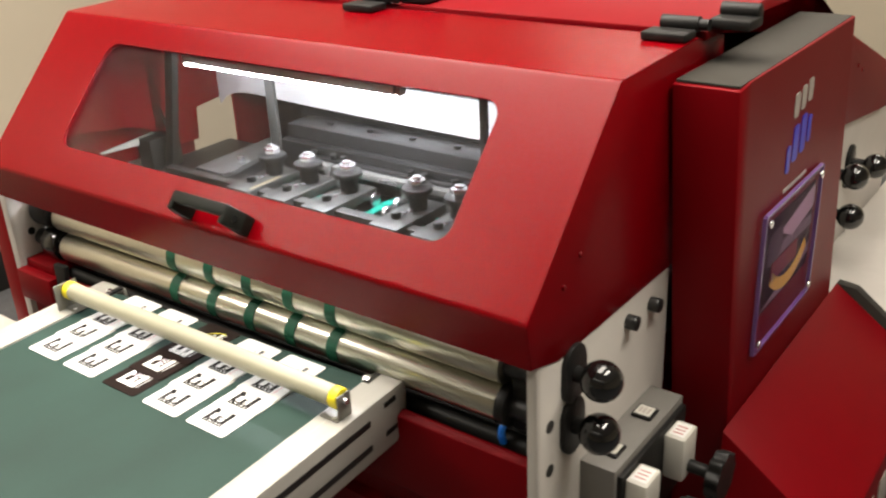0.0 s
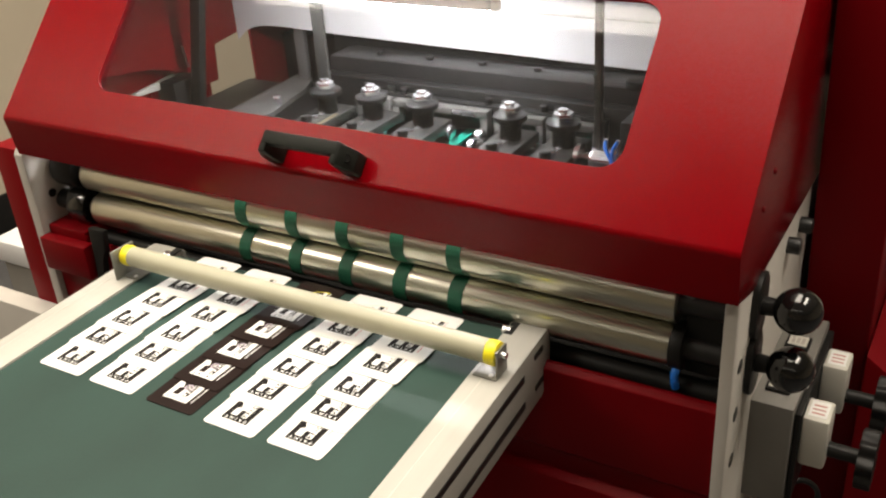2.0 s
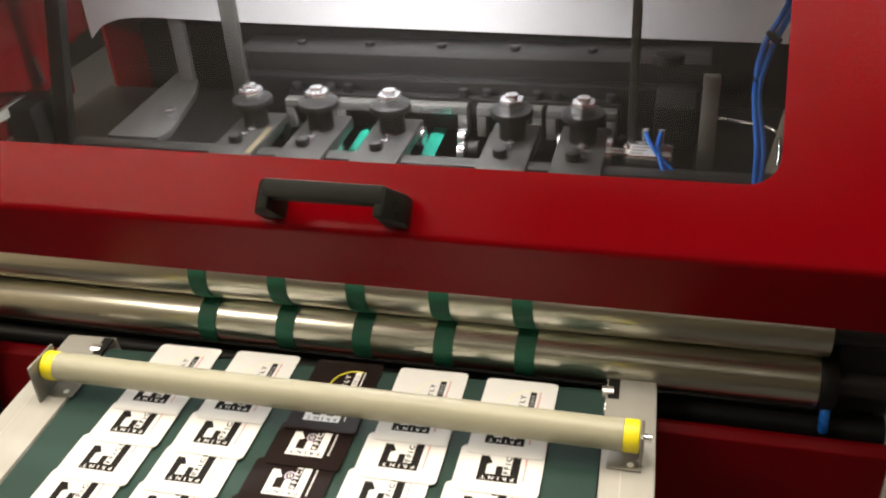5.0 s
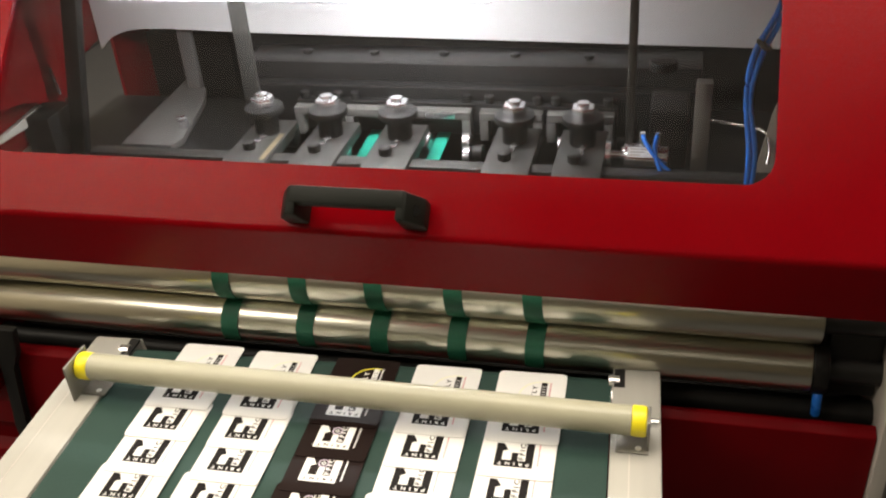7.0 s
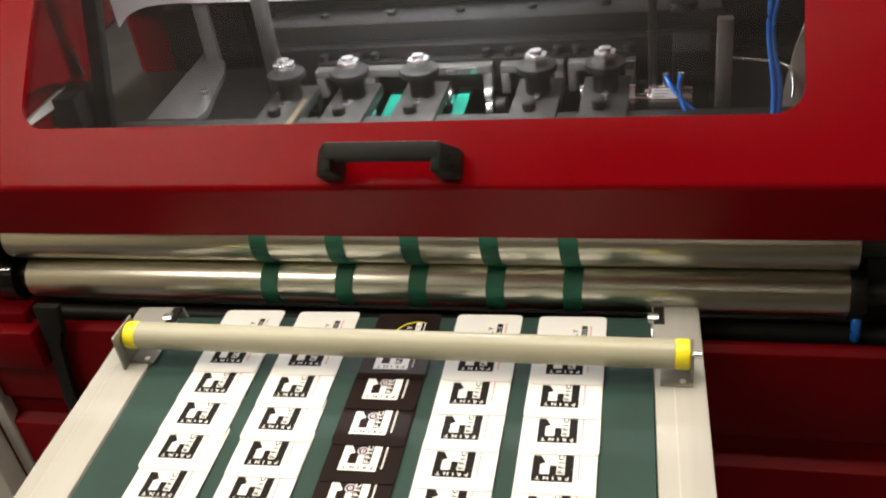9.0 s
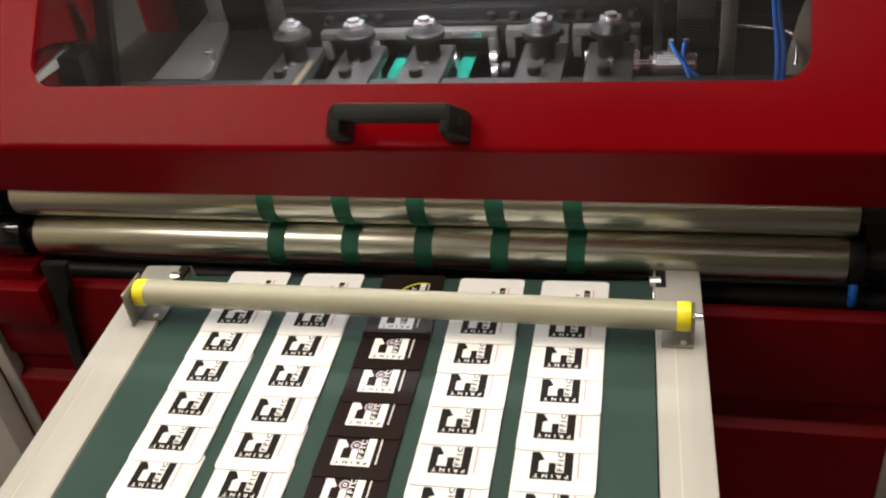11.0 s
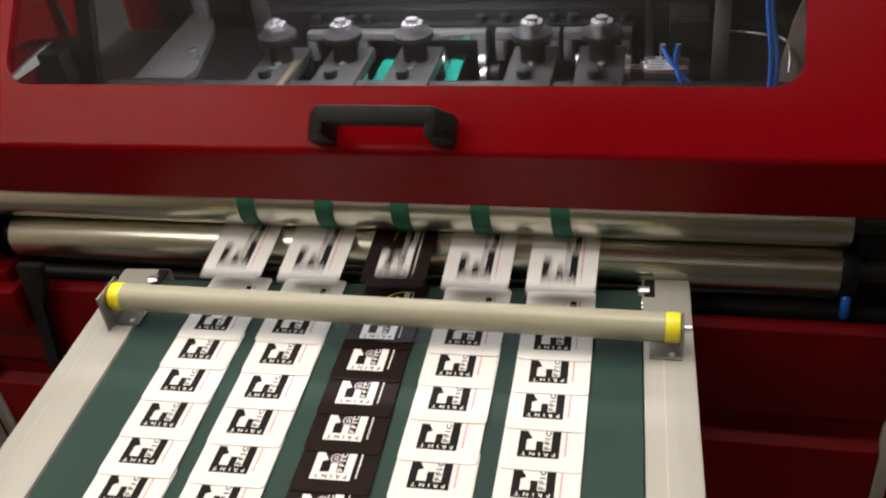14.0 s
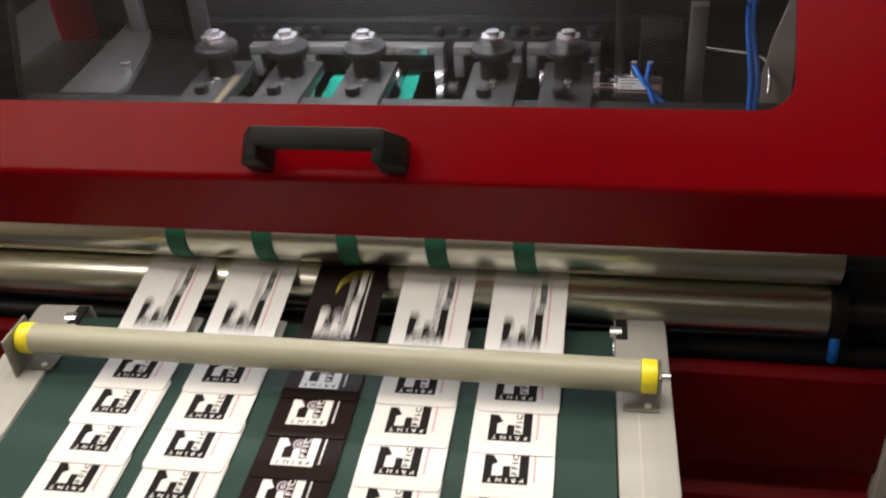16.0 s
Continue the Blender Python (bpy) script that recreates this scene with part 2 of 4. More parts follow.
# ---- the room ----
setting("floor", box(-2.42, 4.2, -5.2, 4.4, -0.1, 0.0), FLOORM, "dark grey carpet floor of the print shop", "floor")
setting("wall_west", box(-2.54, -2.42, -5.2, 4.4, 0.0, 2.6), WALLPAINT, "plain beige painted wall", "wall")
setting("wall_north", box(-2.54, 4.32, 4.4, 4.52, 0.0, 2.6), WALLPAINT, "plain beige painted wall", "wall")
setting("wall_east", box(4.2, 4.32, -5.2, 4.4, 0.0, 2.6), WALLPAINT, "plain beige painted wall", "wall")
setting("wall_south", box(-2.54, 4.32, -5.32, -5.2, 0.0, 2.6), WALLPAINT, "plain beige painted wall", "wall")
setting("ceiling", box(-2.54, 4.32, -5.32, 4.52, 2.6, 2.7), CEIL, "white ceiling with fluorescent panels", "ceiling")
setting("baseboard", box(-2.42, -2.405, -5.2, 4.4, 0.0, 0.15, 0.003), BLACK, "black rubber baseboard along the wall", "baseboard")

# ---- the die cutting machine ----
machine = thing("die_cutting_machine", "red and grey die cutting machine with a windowed hood", "machine")
XL, XR = -0.428, 0.392          # ends of the hood
LIP, FOLD, CREST, REAR = (-0.047, 1.0595), (-0.0535, 1.1055), (0.1035, 1.274), (0.272, 1.2785)
SLOPE = Vector((0, CREST[0] - FOLD[0], CREST[1] - FOLD[1]))
SLEN = SLOPE.length
SLOPE.normalize()
SNORM = Vector((0, -SLOPE.z, SLOPE.y))


def on_slope(x, s, out=0.0):
    return Vector((x, FOLD[0], FOLD[1])) + SLOPE * s + SNORM * out


def hood_shell():
    bm = bmesh.new()
    wx0, wx1, ws0, ws1 = -0.306, 0.286, 0.049, 0.195
    n = 7
    inner = rounded(wx0, wx1, ws0, ws1, 0.020, n)
    m = 0.004
    outer = [(XL, m), (XR, m), (XR, SLEN - m), (XL, SLEN - m)]
    vin = [bm.verts.new(on_slope(*p)) for p in inner]
    vin2 = [bm.verts.new(on_slope(*p, -0.004)) for p in inner]
    vo = [bm.verts.new(on_slope(*p)) for p in outer]
    for c in range(4):
        for i in range(n - 1):
            bm.faces.new((vo[c], vin[c * n + i], vin[c * n + i + 1]))
        d = (c + 1) % 4
        bm.faces.new((vo[c], vin[c * n + n - 1], vin[d * n], vo[d]))
    for i in range(4 * n):
        j = (i + 1) % (4 * n)
        bm.faces.new((vin[i], vin2[i], vin2[j], vin[j]))

    def strip(pts, first=None, last=None):
        rows = []
        for k, p in enumerate(pts):
            rows.append([bm.verts.new((XL, *p)), bm.verts.new((XR, *p))])
        if first:
            bm.faces.new((first[0], first[1], rows[0][1], rows[0][0]))
        for a, b in zip(rows, rows[1:]):
            bm.faces.new((a[0], a[1], b[1], b[0]))
        return rows

    def fillet(p, a, b, r, k=5):
        p, a, b = Vector(p), Vector(a), Vector(b)
        u, v = (a - p).normalized(), (b - p).normalized()
        s, e = p + u * r, p + v * r
        return [tuple((1 - t) ** 2 * s + 2 * t * (1 - t) * p + t * t * e) for t in (i / (k - 1) for i in range(k))]

    low = fillet(FOLD, CREST, LIP, m) + [LIP, (LIP[0] + 0.012, LIP[1] + 0.001), (LIP[0] + 0.012, LIP[1] + 0.005)]
    strip(low, first=(vo[0], vo[1]))
    strip(fillet(CREST, FOLD, REAR, m) + [REAR, (REAR[0], REAR[1] - 0.010)], first=(vo[3], vo[2]))
    bmesh.ops.remove_doubles(bm, verts=bm.verts[:], dist=0.0002)
    # inner skin of the sloping sheet
    vi2 = [bm.verts.new(on_slope(p[0], p[1], -0.004)) for p in ((XL, m), (XR, m), (XR, SLEN - m), (XL, SLEN - m))]
    for c in range(4):
        for i in range(n - 1):
            bm.faces.new((vi2[c], vin2[c * n + i + 1], vin2[c * n + i]))
        d = (c + 1) % 4
        bm.faces.new((vi2[c], vi2[d], vin2[d * n], vin2[c * n + n - 1]))
    return bm


SIDE = [(LIP[0] + 0.001, LIP[1]), (FOLD[0] + 0.001, FOLD[1]), (CREST[0] + 0.0005, CREST[1] - 0.0015), (REAR[0], REAR[1] - 0.001), (0.340, REAR[1] - 0.009), (0.340, 1.043), (0.0, 1.046)]
hood = part("hood", hood_shell(), RED, machine, "red powder-coated hood with a long rounded window")
part("side_panel", extrude(SIDE, "x", XR - 0.004, XR, 0.0006), RED, hood)
SIDE_FEED = SIDE[:5] + [(0.340, 1.10), (0.288, 1.095), (0.285, 1.045), (0.0, 1.046)]
part("side_panel", extrude(SIDE_FEED, "x", XL, XL + 0.004, 0.0006), RED, hood)


def pane():
    bm = bmesh.new()
    pts = rounded(-0.326, 0.296, 0.039, 0.209, 0.015)
    a = [bm.verts.new(on_slope(*p, -0.0046)) for p in pts]
    b = [bm.verts.new(on_slope(*p, -0.0066)) for p in pts]
    bm.faces.new(a)
    bm.faces.new(b)
    for i in range(len(pts)):
        j = (i + 1) % len(pts)
        bm.faces.new((a[i], b[i], b[j], a[j]))
    return bm


acrylic = part("window_pane", pane(), GLASS, hood, "clear acrylic window pane")
acrylic.visible_shadow = False
for ry, rz in ((0.035, 1.136), (0.006, 1.116)):
    part("rivet", cyl((XR, ry, rz), (XR + 0.002, ry, rz), 0.0028, seg=12, bevel=0.0008), RED, hood)


def bridge_handle():
    """A nylon bridge handle: a bar with chamfered ends on two feet."""
    hx0, hx1 = -0.0455, 0.0590
    bm = bmesh.new()

    def solid(prof, s0, s1, bev):
        lo = [bm.verts.new(on_slope(x, s0, h)) for x, h in prof]
        hi = [bm.verts.new(on_slope(x, s1, h)) for x, h in prof]
        fs = [bm.faces.new(lo), bm.faces.new(hi[::-1])]
        for i in range(len(prof)):
            j = (i + 1) % len(prof)
            fs.append(bm.faces.new((lo[i], hi[i], hi[j], lo[j])))
        bmesh.ops.bevel(bm, geom=list({e for f in fs for e in f.edges}), offset=bev, segments=2, affect="EDGES", profile=0.5)

    solid([(hx0 + 0.007, 0.022), (hx0 + 0.011, 0.033), (hx1 - 0.011, 0.033), (hx1 - 0.007, 0.022)], 0.0135, 0.0262, 0.0016)
    for e, d in ((hx0, 1), (hx1, -1)):
        solid([(e, 0.0), (e, 0.014), (e + d * 0.010, 0.0325), (e + d * 0.0165, 0.0325), (e + d * 0.0175, 0.0)], 0.0055, 0.0255, 0.0016)
    return bm


handle = part("handle", bridge_handle(), HANDLE, hood, "dark grey nylon bridge handle")
for hx in (0.0535,):
    a = on_slope(hx, 0.0145, 0.0225)
    part("screw_recess", cyl(a, a + SNORM * 0.0015 + Vector((0.0008 if hx > 0 else -0.0008, 0, 0)), 0.0038, seg=16), BLACK_GLOSS, hood)

# rear cover behind the hood, with two hinges
rear = part("rear_cover", extrude([(0.282, 1.272), (0.282, 1.283), (0.560, 1.290), (0.800, 1.188), (1.10, 1.080), (1.16, 0.984), (0.64, 1.058), (0.64, 1.272)], "x", XL - 0.002, XR + 0.004, 0.003), RED_SMOOTH, machine, "red rear hood behind the hinged hood")
for ry, rz in ((0.905, 1.112), (0.935, 1.099)):
    part("rivet", cyl((XR + 0.004, ry, rz), (XR + 0.006, ry, rz), 0.0035, seg=12, bevel=0.0008), RED, rear)
for hx in (-0.02, 0.376):
    hinge = part("hinge", box(hx - 0.032, hx + 0.015, 0.238, 0.268, 1.2785, 1.287, 0.002), BLACK, machine, "black block hinge")
    part("hinge_knuckle", cyl((hx - 0.026, 0.277, 1.290), (hx + 0.014, 0.277, 1.290), 0.008, seg=16, bevel=0.001), BLACK, hinge)
    part("hinge_pin", cyl((hx + 0.014, 0.277, 1.290), (hx + 0.024, 0.277, 1.290), 0.006, seg=14), BLACK, hinge)
    part("hinge_leaf", box(hx + 0.018, hx + 0.062, 0.285, 0.322, 1.2842, 1.295, 0.003), BLACK, hinge)
    part("hinge_knuckle", cyl((hx + 0.020, 0.318, 1.299), (hx + 0.060, 0.318, 1.299), 0.008, seg=16, bevel=0.001), BLACK, hinge)

# ---- gear cover on the drive side ----
cover = part("gear_cover", extrude([(0.284, 0.60), (0.2015, 1.249), (0.230, 1.2515), (0.575, 1.2515), (0.636, 0.806), (0.650, 0.60)], "x", 0.396, 0.463, 0.0025), RED_SMOOTH, machine, "red painted gear cover with a dark grey top")
part("top_panel", box(0.3985, 0.4605, 0.206, 0.572, 1.2505, 1.2523, 0.0), GREYTOP, cover, "dark grey top panel")
sight = part("sight_window", box(0.4645, 0.4685, 0.318, 0.515, 0.905, 1.072, 0.0015), GLASS2, cover, "violet-edged acrylic sight window")
part("window_backing", box(0.4632, 0.4637, 0.335, 0.505, 0.945, 1.055), GREYTOP, sight, "dark opening behind the window")
GEAR = [(0.428 + 0.096 * math.cos(radians(a)), 1.044 + 0.096 * math.sin(radians(a))) for a in range(228, 313, 7)]
GEAR += [(0.428 + 0.086 * math.cos(radians(a)), 1.050 + 0.086 * math.sin(radians(a))) for a in range(312, 227, -7)]
part("gear", extrude(GEAR, "x", 0.4638, 0.4643), YELLOW, sight, "yellow gear edge")
part("gear_hub", extrude(rounded(0.365, 0.455, 0.974, 0.998, 0.003, 4), "x", 0.4638, 0.4643), RED_SMOOTH, sight, "red gear hub")
part("gear_plate", extrude([(0.385, 1.030), (0.505, 1.050), (0.505, 1.022), (0.430, 1.010)], "x", 0.4638, 0.4641), GREYPAINT, sight, "pale grey plate behind the window")
part("gear_plate", extrude([(0.335, 0.948), (0.505, 0.975), (0.505, 0.962), (0.420, 0.947)], "x", 0.4637, 0.4640), BLOCK, sight, "grey plate behind the window")
part("gear_axle", extrude(rounded(0.345, 0.395, 1.000, 1.040, 0.012, 5), "x", 0.4638, 0.4643), BLACK, sight, "black axle end")
part("gear_bracket", extrude([(0.345, 1.002), (0.40, 1.016), (0.505, 1.012), (0.505, 0.998), (0.42, 1.0)], "x", 0.4638, 0.4641), MIDSTEEL, sight, "grey bracket behind the window")
for e0, e1, f0, f1 in ((0.3165, 0.3195, 0.905, 1.072), (0.5135, 0.5165, 0.905, 1.072), (0.3195, 0.5135, 0.9035, 0.9065), (0.3195, 0.5135, 1.0705, 1.0735)):
    part("violet_edge", box(0.4646, 0.4690, e0, e1, f0, f1), VIOLET, sight, "violet cut edge of the acrylic")
sight.location = (0, -0.018, 0.018)
for sy in (0.328, 0.505):
    for sz in (0.915, 1.062):
        part("window_screw", cyl((0.4685, sy, sz), (0.4715, sy, sz), 0.005, seg=14, bevel=0.0012), CHROME, sight)
# plain marks for the maker's sign on the cover
for k, (y0, y1, z0, z1) in enumerate(((0.37, 0.386, 1.178, 1.206), (0.392, 0.408, 1.182, 1.209), (0.414, 0.43, 1.186, 1.212))):
    part("maker_mark", extrude(rounded(y0, y1, z0, z1, 0.005, 4), "x", 0.4632, 0.4640), LOGO_GREY, cover, "grey maker mark")
for y0, y1, z0, z1 in ((0.36, 0.372, 1.118, 1.150), (0.378, 0.396, 1.126, 1.168), (0.402, 0.420, 1.130, 1.174), (0.426, 0.438, 1.136, 1.168)):
    part("maker_mark", extrude(rounded(y0, y1, z0, z1, 0.005, 4), "x", 0.4632, 0.4640), LOGO_BLUE, cover, "blue maker mark")
part("maker_mark", extrude(rounded(0.36, 0.440, 1.096, 1.101, 0.002, 3), "x", 0.4632, 0.4640), LOGO_GREY, cover, "thin grey line of unreadable print")

# rear unit of the same machine
rear_plate = part("rear_side_plate", extrude([(0.72, 0.55), (0.72, 1.041), (1.25, 0.966), (1.25, 0.55)], "x", 0.372, 0.387, 0.0015), GREYPAINT, machine, "light grey rear side plate")
for ky, kz in ((0.836, 0.958), (0.841, 0.890), (0.965, 0.935)):
    fl = part("knob_flange", extrude(rounded(ky - 0.02, ky + 0.02, kz - 0.045, kz + 0.03, 0.018, 8), "x", 0.3872, 0.393, 0.001), BLACK, machine, "black bearing flange")
    part("knob_stem", cyl((0.393, ky, kz), (0.415, ky, kz), 0.0085, seg=18), BLACK, fl)
    part("ball_knob", ball((0.43, ky, kz), 0.0205), BLACK_GLOSS, fl, "glossy black ball knob")
part("rear_table", box(0.3875, 0.95, 0.70, 1.50, 0.775, 0.80, 0.003), GREYPAINT, machine, "pale grey side table of the machine")
part("table_leg", box(0.85, 0.90, 1.40, 1.45, 0.0, 0.7745, 0.003), GREYPAINT, machine)
part("rear_trim", extrude([(0.464, 0.60), (0.464, 0.86), (0.492, 0.857), (0.59, 0.78), (0.59, 0.60)], "y", 0.6605, 0.676, 0.001), GREYTOP, machine, "taupe rear trim plate")
part("yellow_cap", cyl((0.62, 0.84, 0.8002), (0.62, 0.84, 0.812), 0.014, seg=20, bevel=0.002), YELLOW, machine)

# sloping lower housing beside the gear cover
low = part("lower_housing", extrude([(0.464, 0.862), (0.600, 0.760), (0.600, 0.05), (0.464, 0.05)], "y", 0.232, 0.66, 0.003), RED_SMOOTH, machine, "red lower housing with a sloping top")
for k in range(5):
    y0 = 0.245 + k * 0.085
    part("maker_letter", box(0.6005, 0.602, y0, y0 + 0.055, 0.66, 0.73, 0.0004), LOGO_GREY, low, "large grey maker letter, shown as a bar")

# ---- side plates ----
PLATE = [(-0.036, 0.30), (-0.036, 1.050), (-0.028, 1.0605), (0.10, 1.0525), (0.236, 1.040), (0.236, 0.30)]
plate_r = part("side_plate", extrude(PLATE, "x", 0.380, 0.3905, 0.0015), GREYPAINT, machine, "light grey painted steel side plate")
plate_l = part("side_plate", extrude(PLATE, "x", -0.456, -0.441, 0.0015), GREYPAINT, machine, "light grey painted steel side plate")
for hz in (0.983, 0.9345, 0.886):
    part("bolt_hole", cyl((0.3900, -0.0132, hz), (0.3910, -0.0132, hz), 0.0065, seg=18), MIDSTEEL, plate_r)
for hz, hy in ((0.992, -0.022), (0.945, -0.022), (0.90, -0.022)):
    part("bolt_hole", cyl((-0.4412, hy + 0.012, hz), (-0.4404, hy + 0.012, hz), 0.0055, seg=16), BLACK, plate_l)
for by, bz in ((0.139, 1.0205), (0.1925, 1.0165)):
    b = part("cap_screw", cyl((0.387, by, bz), (0.402, by, bz), 0.0078, seg=18, bevel=0.001), DARKSTEEL, plate_r, "black socket cap screw")
    part("hex_socket", cyl((0.4018, by, bz), (0.4023, by, bz), 0.004, seg=6), BLACK, b)
part("red_post", box(-0.500, -0.4565, -0.032, 0.30, 0.05, 1.054, 0.002), RED_SMOOTH, machine, "red side post under the hood")

for ky, kz in ((0.0255, 1.0205), (0.024, 0.965)):
    flange = part("knob_flange", extrude(rounded(ky - 0.019, ky + 0.019, kz - 0.030, kz + 0.030, 0.018, 8), "x", 0.3902, 0.396, 0.001), BLACK, machine, "black bearing flange")
    part("knob_stem", cyl((0.393, ky, kz), (0.412, ky - 0.003, kz + 0.003), 0.0085, 0.007, seg=18), BLACK, flange)
    part("ball_knob", ball((0.4245, ky - 0.006, kz + 0.005), 0.0195), BLACK_GLOSS, flange, "glossy black ball knob")
    for dz in (-0.024, 0.024):
        part("flange_screw", cyl((0.393, ky, kz + dz), (0.396, ky, kz + dz), 0.003, seg=12), DARKSTEEL, flange)

# counter blocks with hand wheels
block = part("adjuster_block", box(0.3872, 0.428, 0.045, 0.205, 0.800, 0.910, 0.002), BLOCK, machine, "mid grey painted adjuster block")
part("block_face", box(0.4285, 0.434, 0.05, 0.200, 0.805, 0.903, 0.001), BLACK, block, "black block face")
for ly in (0.075, 0.150):
    lab = part("label_plate", box(0.398, 0.420, ly - 0.011, ly + 0.011, 0.9103, 0.914, 0.001), BLACK, block, "black framed label")
    part("label_paper", box(0.4005, 0.4175, ly - 0.0085, ly + 0.0085, 0.9142, 0.9147), IVORY, lab, "white paper label")
    for k in range(3):
        part("print_bar", box(0.403 + k * 0.0045, 0.406 + k * 0.0045, ly - 0.005, ly + 0.005, 0.91475, 0.9150), LOGO_GREY, lab)
for wy, wz in ((0.160, 0.880), (0.072, 0.880)):
    cnt = part("position_counter", box(0.434, 0.457, wy - 0.017, wy + 0.017, wz - 0.035, wz + 0.018, 0.003), IVORY, machine, "ivory plastic position counter")
    part("counter_window", box(0.4375, 0.4535, wy - 0.012, wy + 0.012, wz + 0.0179, wz + 0.0184), INK_WHITE, cnt)
    for k in range(3):
        part("digit_bar", box(0.440, 0.451, wy - 0.008 + k * 0.006, wy - 0.006 + k * 0.006, wz + 0.01845, wz + 0.0187), DIGIT, cnt)
    part("wheel_shaft", cyl((0.457, wy, wz - 0.022), (0.485, wy, wz - 0.022), 0.007, seg=18), BLACK, cnt)
    flutes = [(wy + (0.0255 + 0.0025 * math.cos(9 * a)) * math.cos(a), wz - 0.022 + (0.0255 + 0.0025 * math.cos(9 * a)) * math.sin(a)) for a in (2 * math.pi * k / 72 for k in range(72))]
    part("hand_wheel", extrude(flutes, "x", 0.483, 0.497, 0.001), BLACK, cnt, "black fluted hand wheel")
part("air_fitting", cyl((0.40, 0.085, 0.775), (0.425, 0.085, 0.775), 0.014, seg=18, bevel=0.002), BLACK, machine, "black air fitting")
part("cable", sweep([(0.41, 0.085, 0.775), (0.435, 0.10, 0.79), (0.45, 0.12, 0.76), (0.44, 0.13, 0.70)], 0.003), BLACK, machine, "thin black cable")

# ---- rollers and straps ----
RY, RZL, RZU, RR = 0.004, 0.9790, 1.0205, 0.0202
lower = part("lower_roller", cyl((-0.370, RY, RZL), (0.331, RY, RZL), RR, seg=64, bevel=0.0012), STEEL, machine, "polished steel feed roller")
upper = part("upper_roller", cyl((-0.380, RY + 0.004, RZU), (0.334, RY + 0.004, RZU), RR, seg=64, bevel=0.0012), STEEL, machine, "polished steel feed roller")
for xa, xb, r in ((-0.4405, -0.370, 0.012), (0.331, 0.3795, 0.012)):
    part("journal", cyl((xa, RY, RZL), (xb, RY, RZL), r, seg=24), DARKSTEEL, lower)
    part("journal", cyl((xa, RY + 0.004, RZU), (xb, RY + 0.004, RZU), r, seg=24), DARKSTEEL, upper)
part("bearing_block", cyl((-0.412, RY, RZL), (-0.382, RY, RZL), 0.0225, seg=32, bevel=0.002), BLACK_GLOSS, machine, "black bearing collar")
part("bearing_block", cyl((-0.430, RY + 0.004, RZU + 0.002), (-0.392, RY + 0.004, RZU + 0.002), 0.0225, seg=32, bevel=0.002), BLACK, machine, "black bearing collar")
part("bearing_block", box(0.341, 0.379, 0.0, 0.05, 0.955, 1.043, 0.003), BLACK, machine, "black bearing block")
part("bearing_block", cyl((0.331, RY, RZL), (0.342, RY, RZL), 0.0215, seg=32, bevel=0.001), BLACK, machine, "black bearing collar")


def strap(x):
    """A flat strap round the front of both rollers, with a step to the side at the nip where the cards come out."""
    bm = bmesh.new()
    r = RR + 0.0004
    runs = [[(RY + 0.004 + r * math.cos(radians(a)), RZU + r * math.sin(radians(a)), -0.0020 + 0.0035 * max(0, a - 140) / 115) for a in range(80, 256, 10)],
            [(RY + r * math.cos(radians(a)), RZL + r * math.sin(radians(a)), 0.0014 - 0.0014 * min(1, (a - 100) / 60)) for a in range(100, 281, 10)]]
    for pts in runs:
        rows = [[bm.verts.new((x - 0.0075 + dx, y, z)), bm.verts.new((x + 0.0075 + dx, y, z))] for y, z, dx in pts]
        for a, b in zip(rows, rows[1:]):
            bm.faces.new((a[0], a[1], b[1], b[0]))
    bmesh.ops.recalc_face_normals(bm, faces=bm.faces[:])
    bmesh.ops.solidify(bm, geom=bm.faces[:], thickness=-0.0005)
    return bm


STRAPS = (-0.1310, -0.0640, -0.0005, 0.0640, 0.1260)
for sx in STRAPS:
    part("transport_strap", strap(sx), STRAP, machine, "dark green transport strap over the rollers")

# ---- red front below the rollers ----
part("front_panel", extrude([(-0.022, 0.945), (-0.029, 0.941), (-0.029, 0.853), (-0.022, 0.846), (-0.022, 0.826), (-0.034, 0.821), (-0.034, 0.05), (0.0, 0.05), (0.0, 0.920), (-0.018, 0.925), (-0.018, 0.945)], "x", -0.4405, 0.3795, 0.001), RED_SMOOTH, machine, "red painted front panel below the rollers")
part("tie_bar", cyl((-0.4405, 0.002, 0.938), (0.3795, 0.002, 0.938), 0.0105, seg=24), BLACK, machine, "black round tie bar")
# the shade of the cavity behind the rollers, made as a black sheet
part("cavity_sheet", box(-0.4405, 0.3795, 0.055, 0.060, 0.90, 1.040), BLACK, machine, "black sheet standing for the dark cavity behind the rollers")
part("shelf", box(-0.4405, 0.3795, 0.0, 0.055, 0.915, 0.925), BLACK, machine)
part("red_ledge", box(-0.4405, -0.362, -0.045, -0.0285, 0.905, 0.948, 0.002), RED_SMOOTH, machine, "red ledge beside the conveyor")
part("red_ledge", box(-0.4405, -0.375, -0.0280, 0.040, 0.930, 0.958, 0.002), RED_SMOOTH, machine, "red ledge beside the conveyor")
part("conveyor_bracket", extrude([(-0.354, 0.974), (-0.328, 0.974), (-0.333, 0.945), (-0.344, 0.930), (-0.351, 0.870), (-0.353, 0.780), (-0.366, 0.780), (-0.366, 0.860), (-0.353, 0.930)], "y", -0.038, -0.030, 0.002), BLACK, machine, "black conveyor bracket")
part("grey_skirt", box(-0.60, -0.4600, -0.060, -0.0330, 0.05, 0.842, 0.002), GREYPAINT, machine, "light grey steel skirt")
part("skirt_screw", cyl((-0.448, -0.0285, 0.821), (-0.448, -0.031, 0.821), 0.004, seg=14), CHROME, machine)
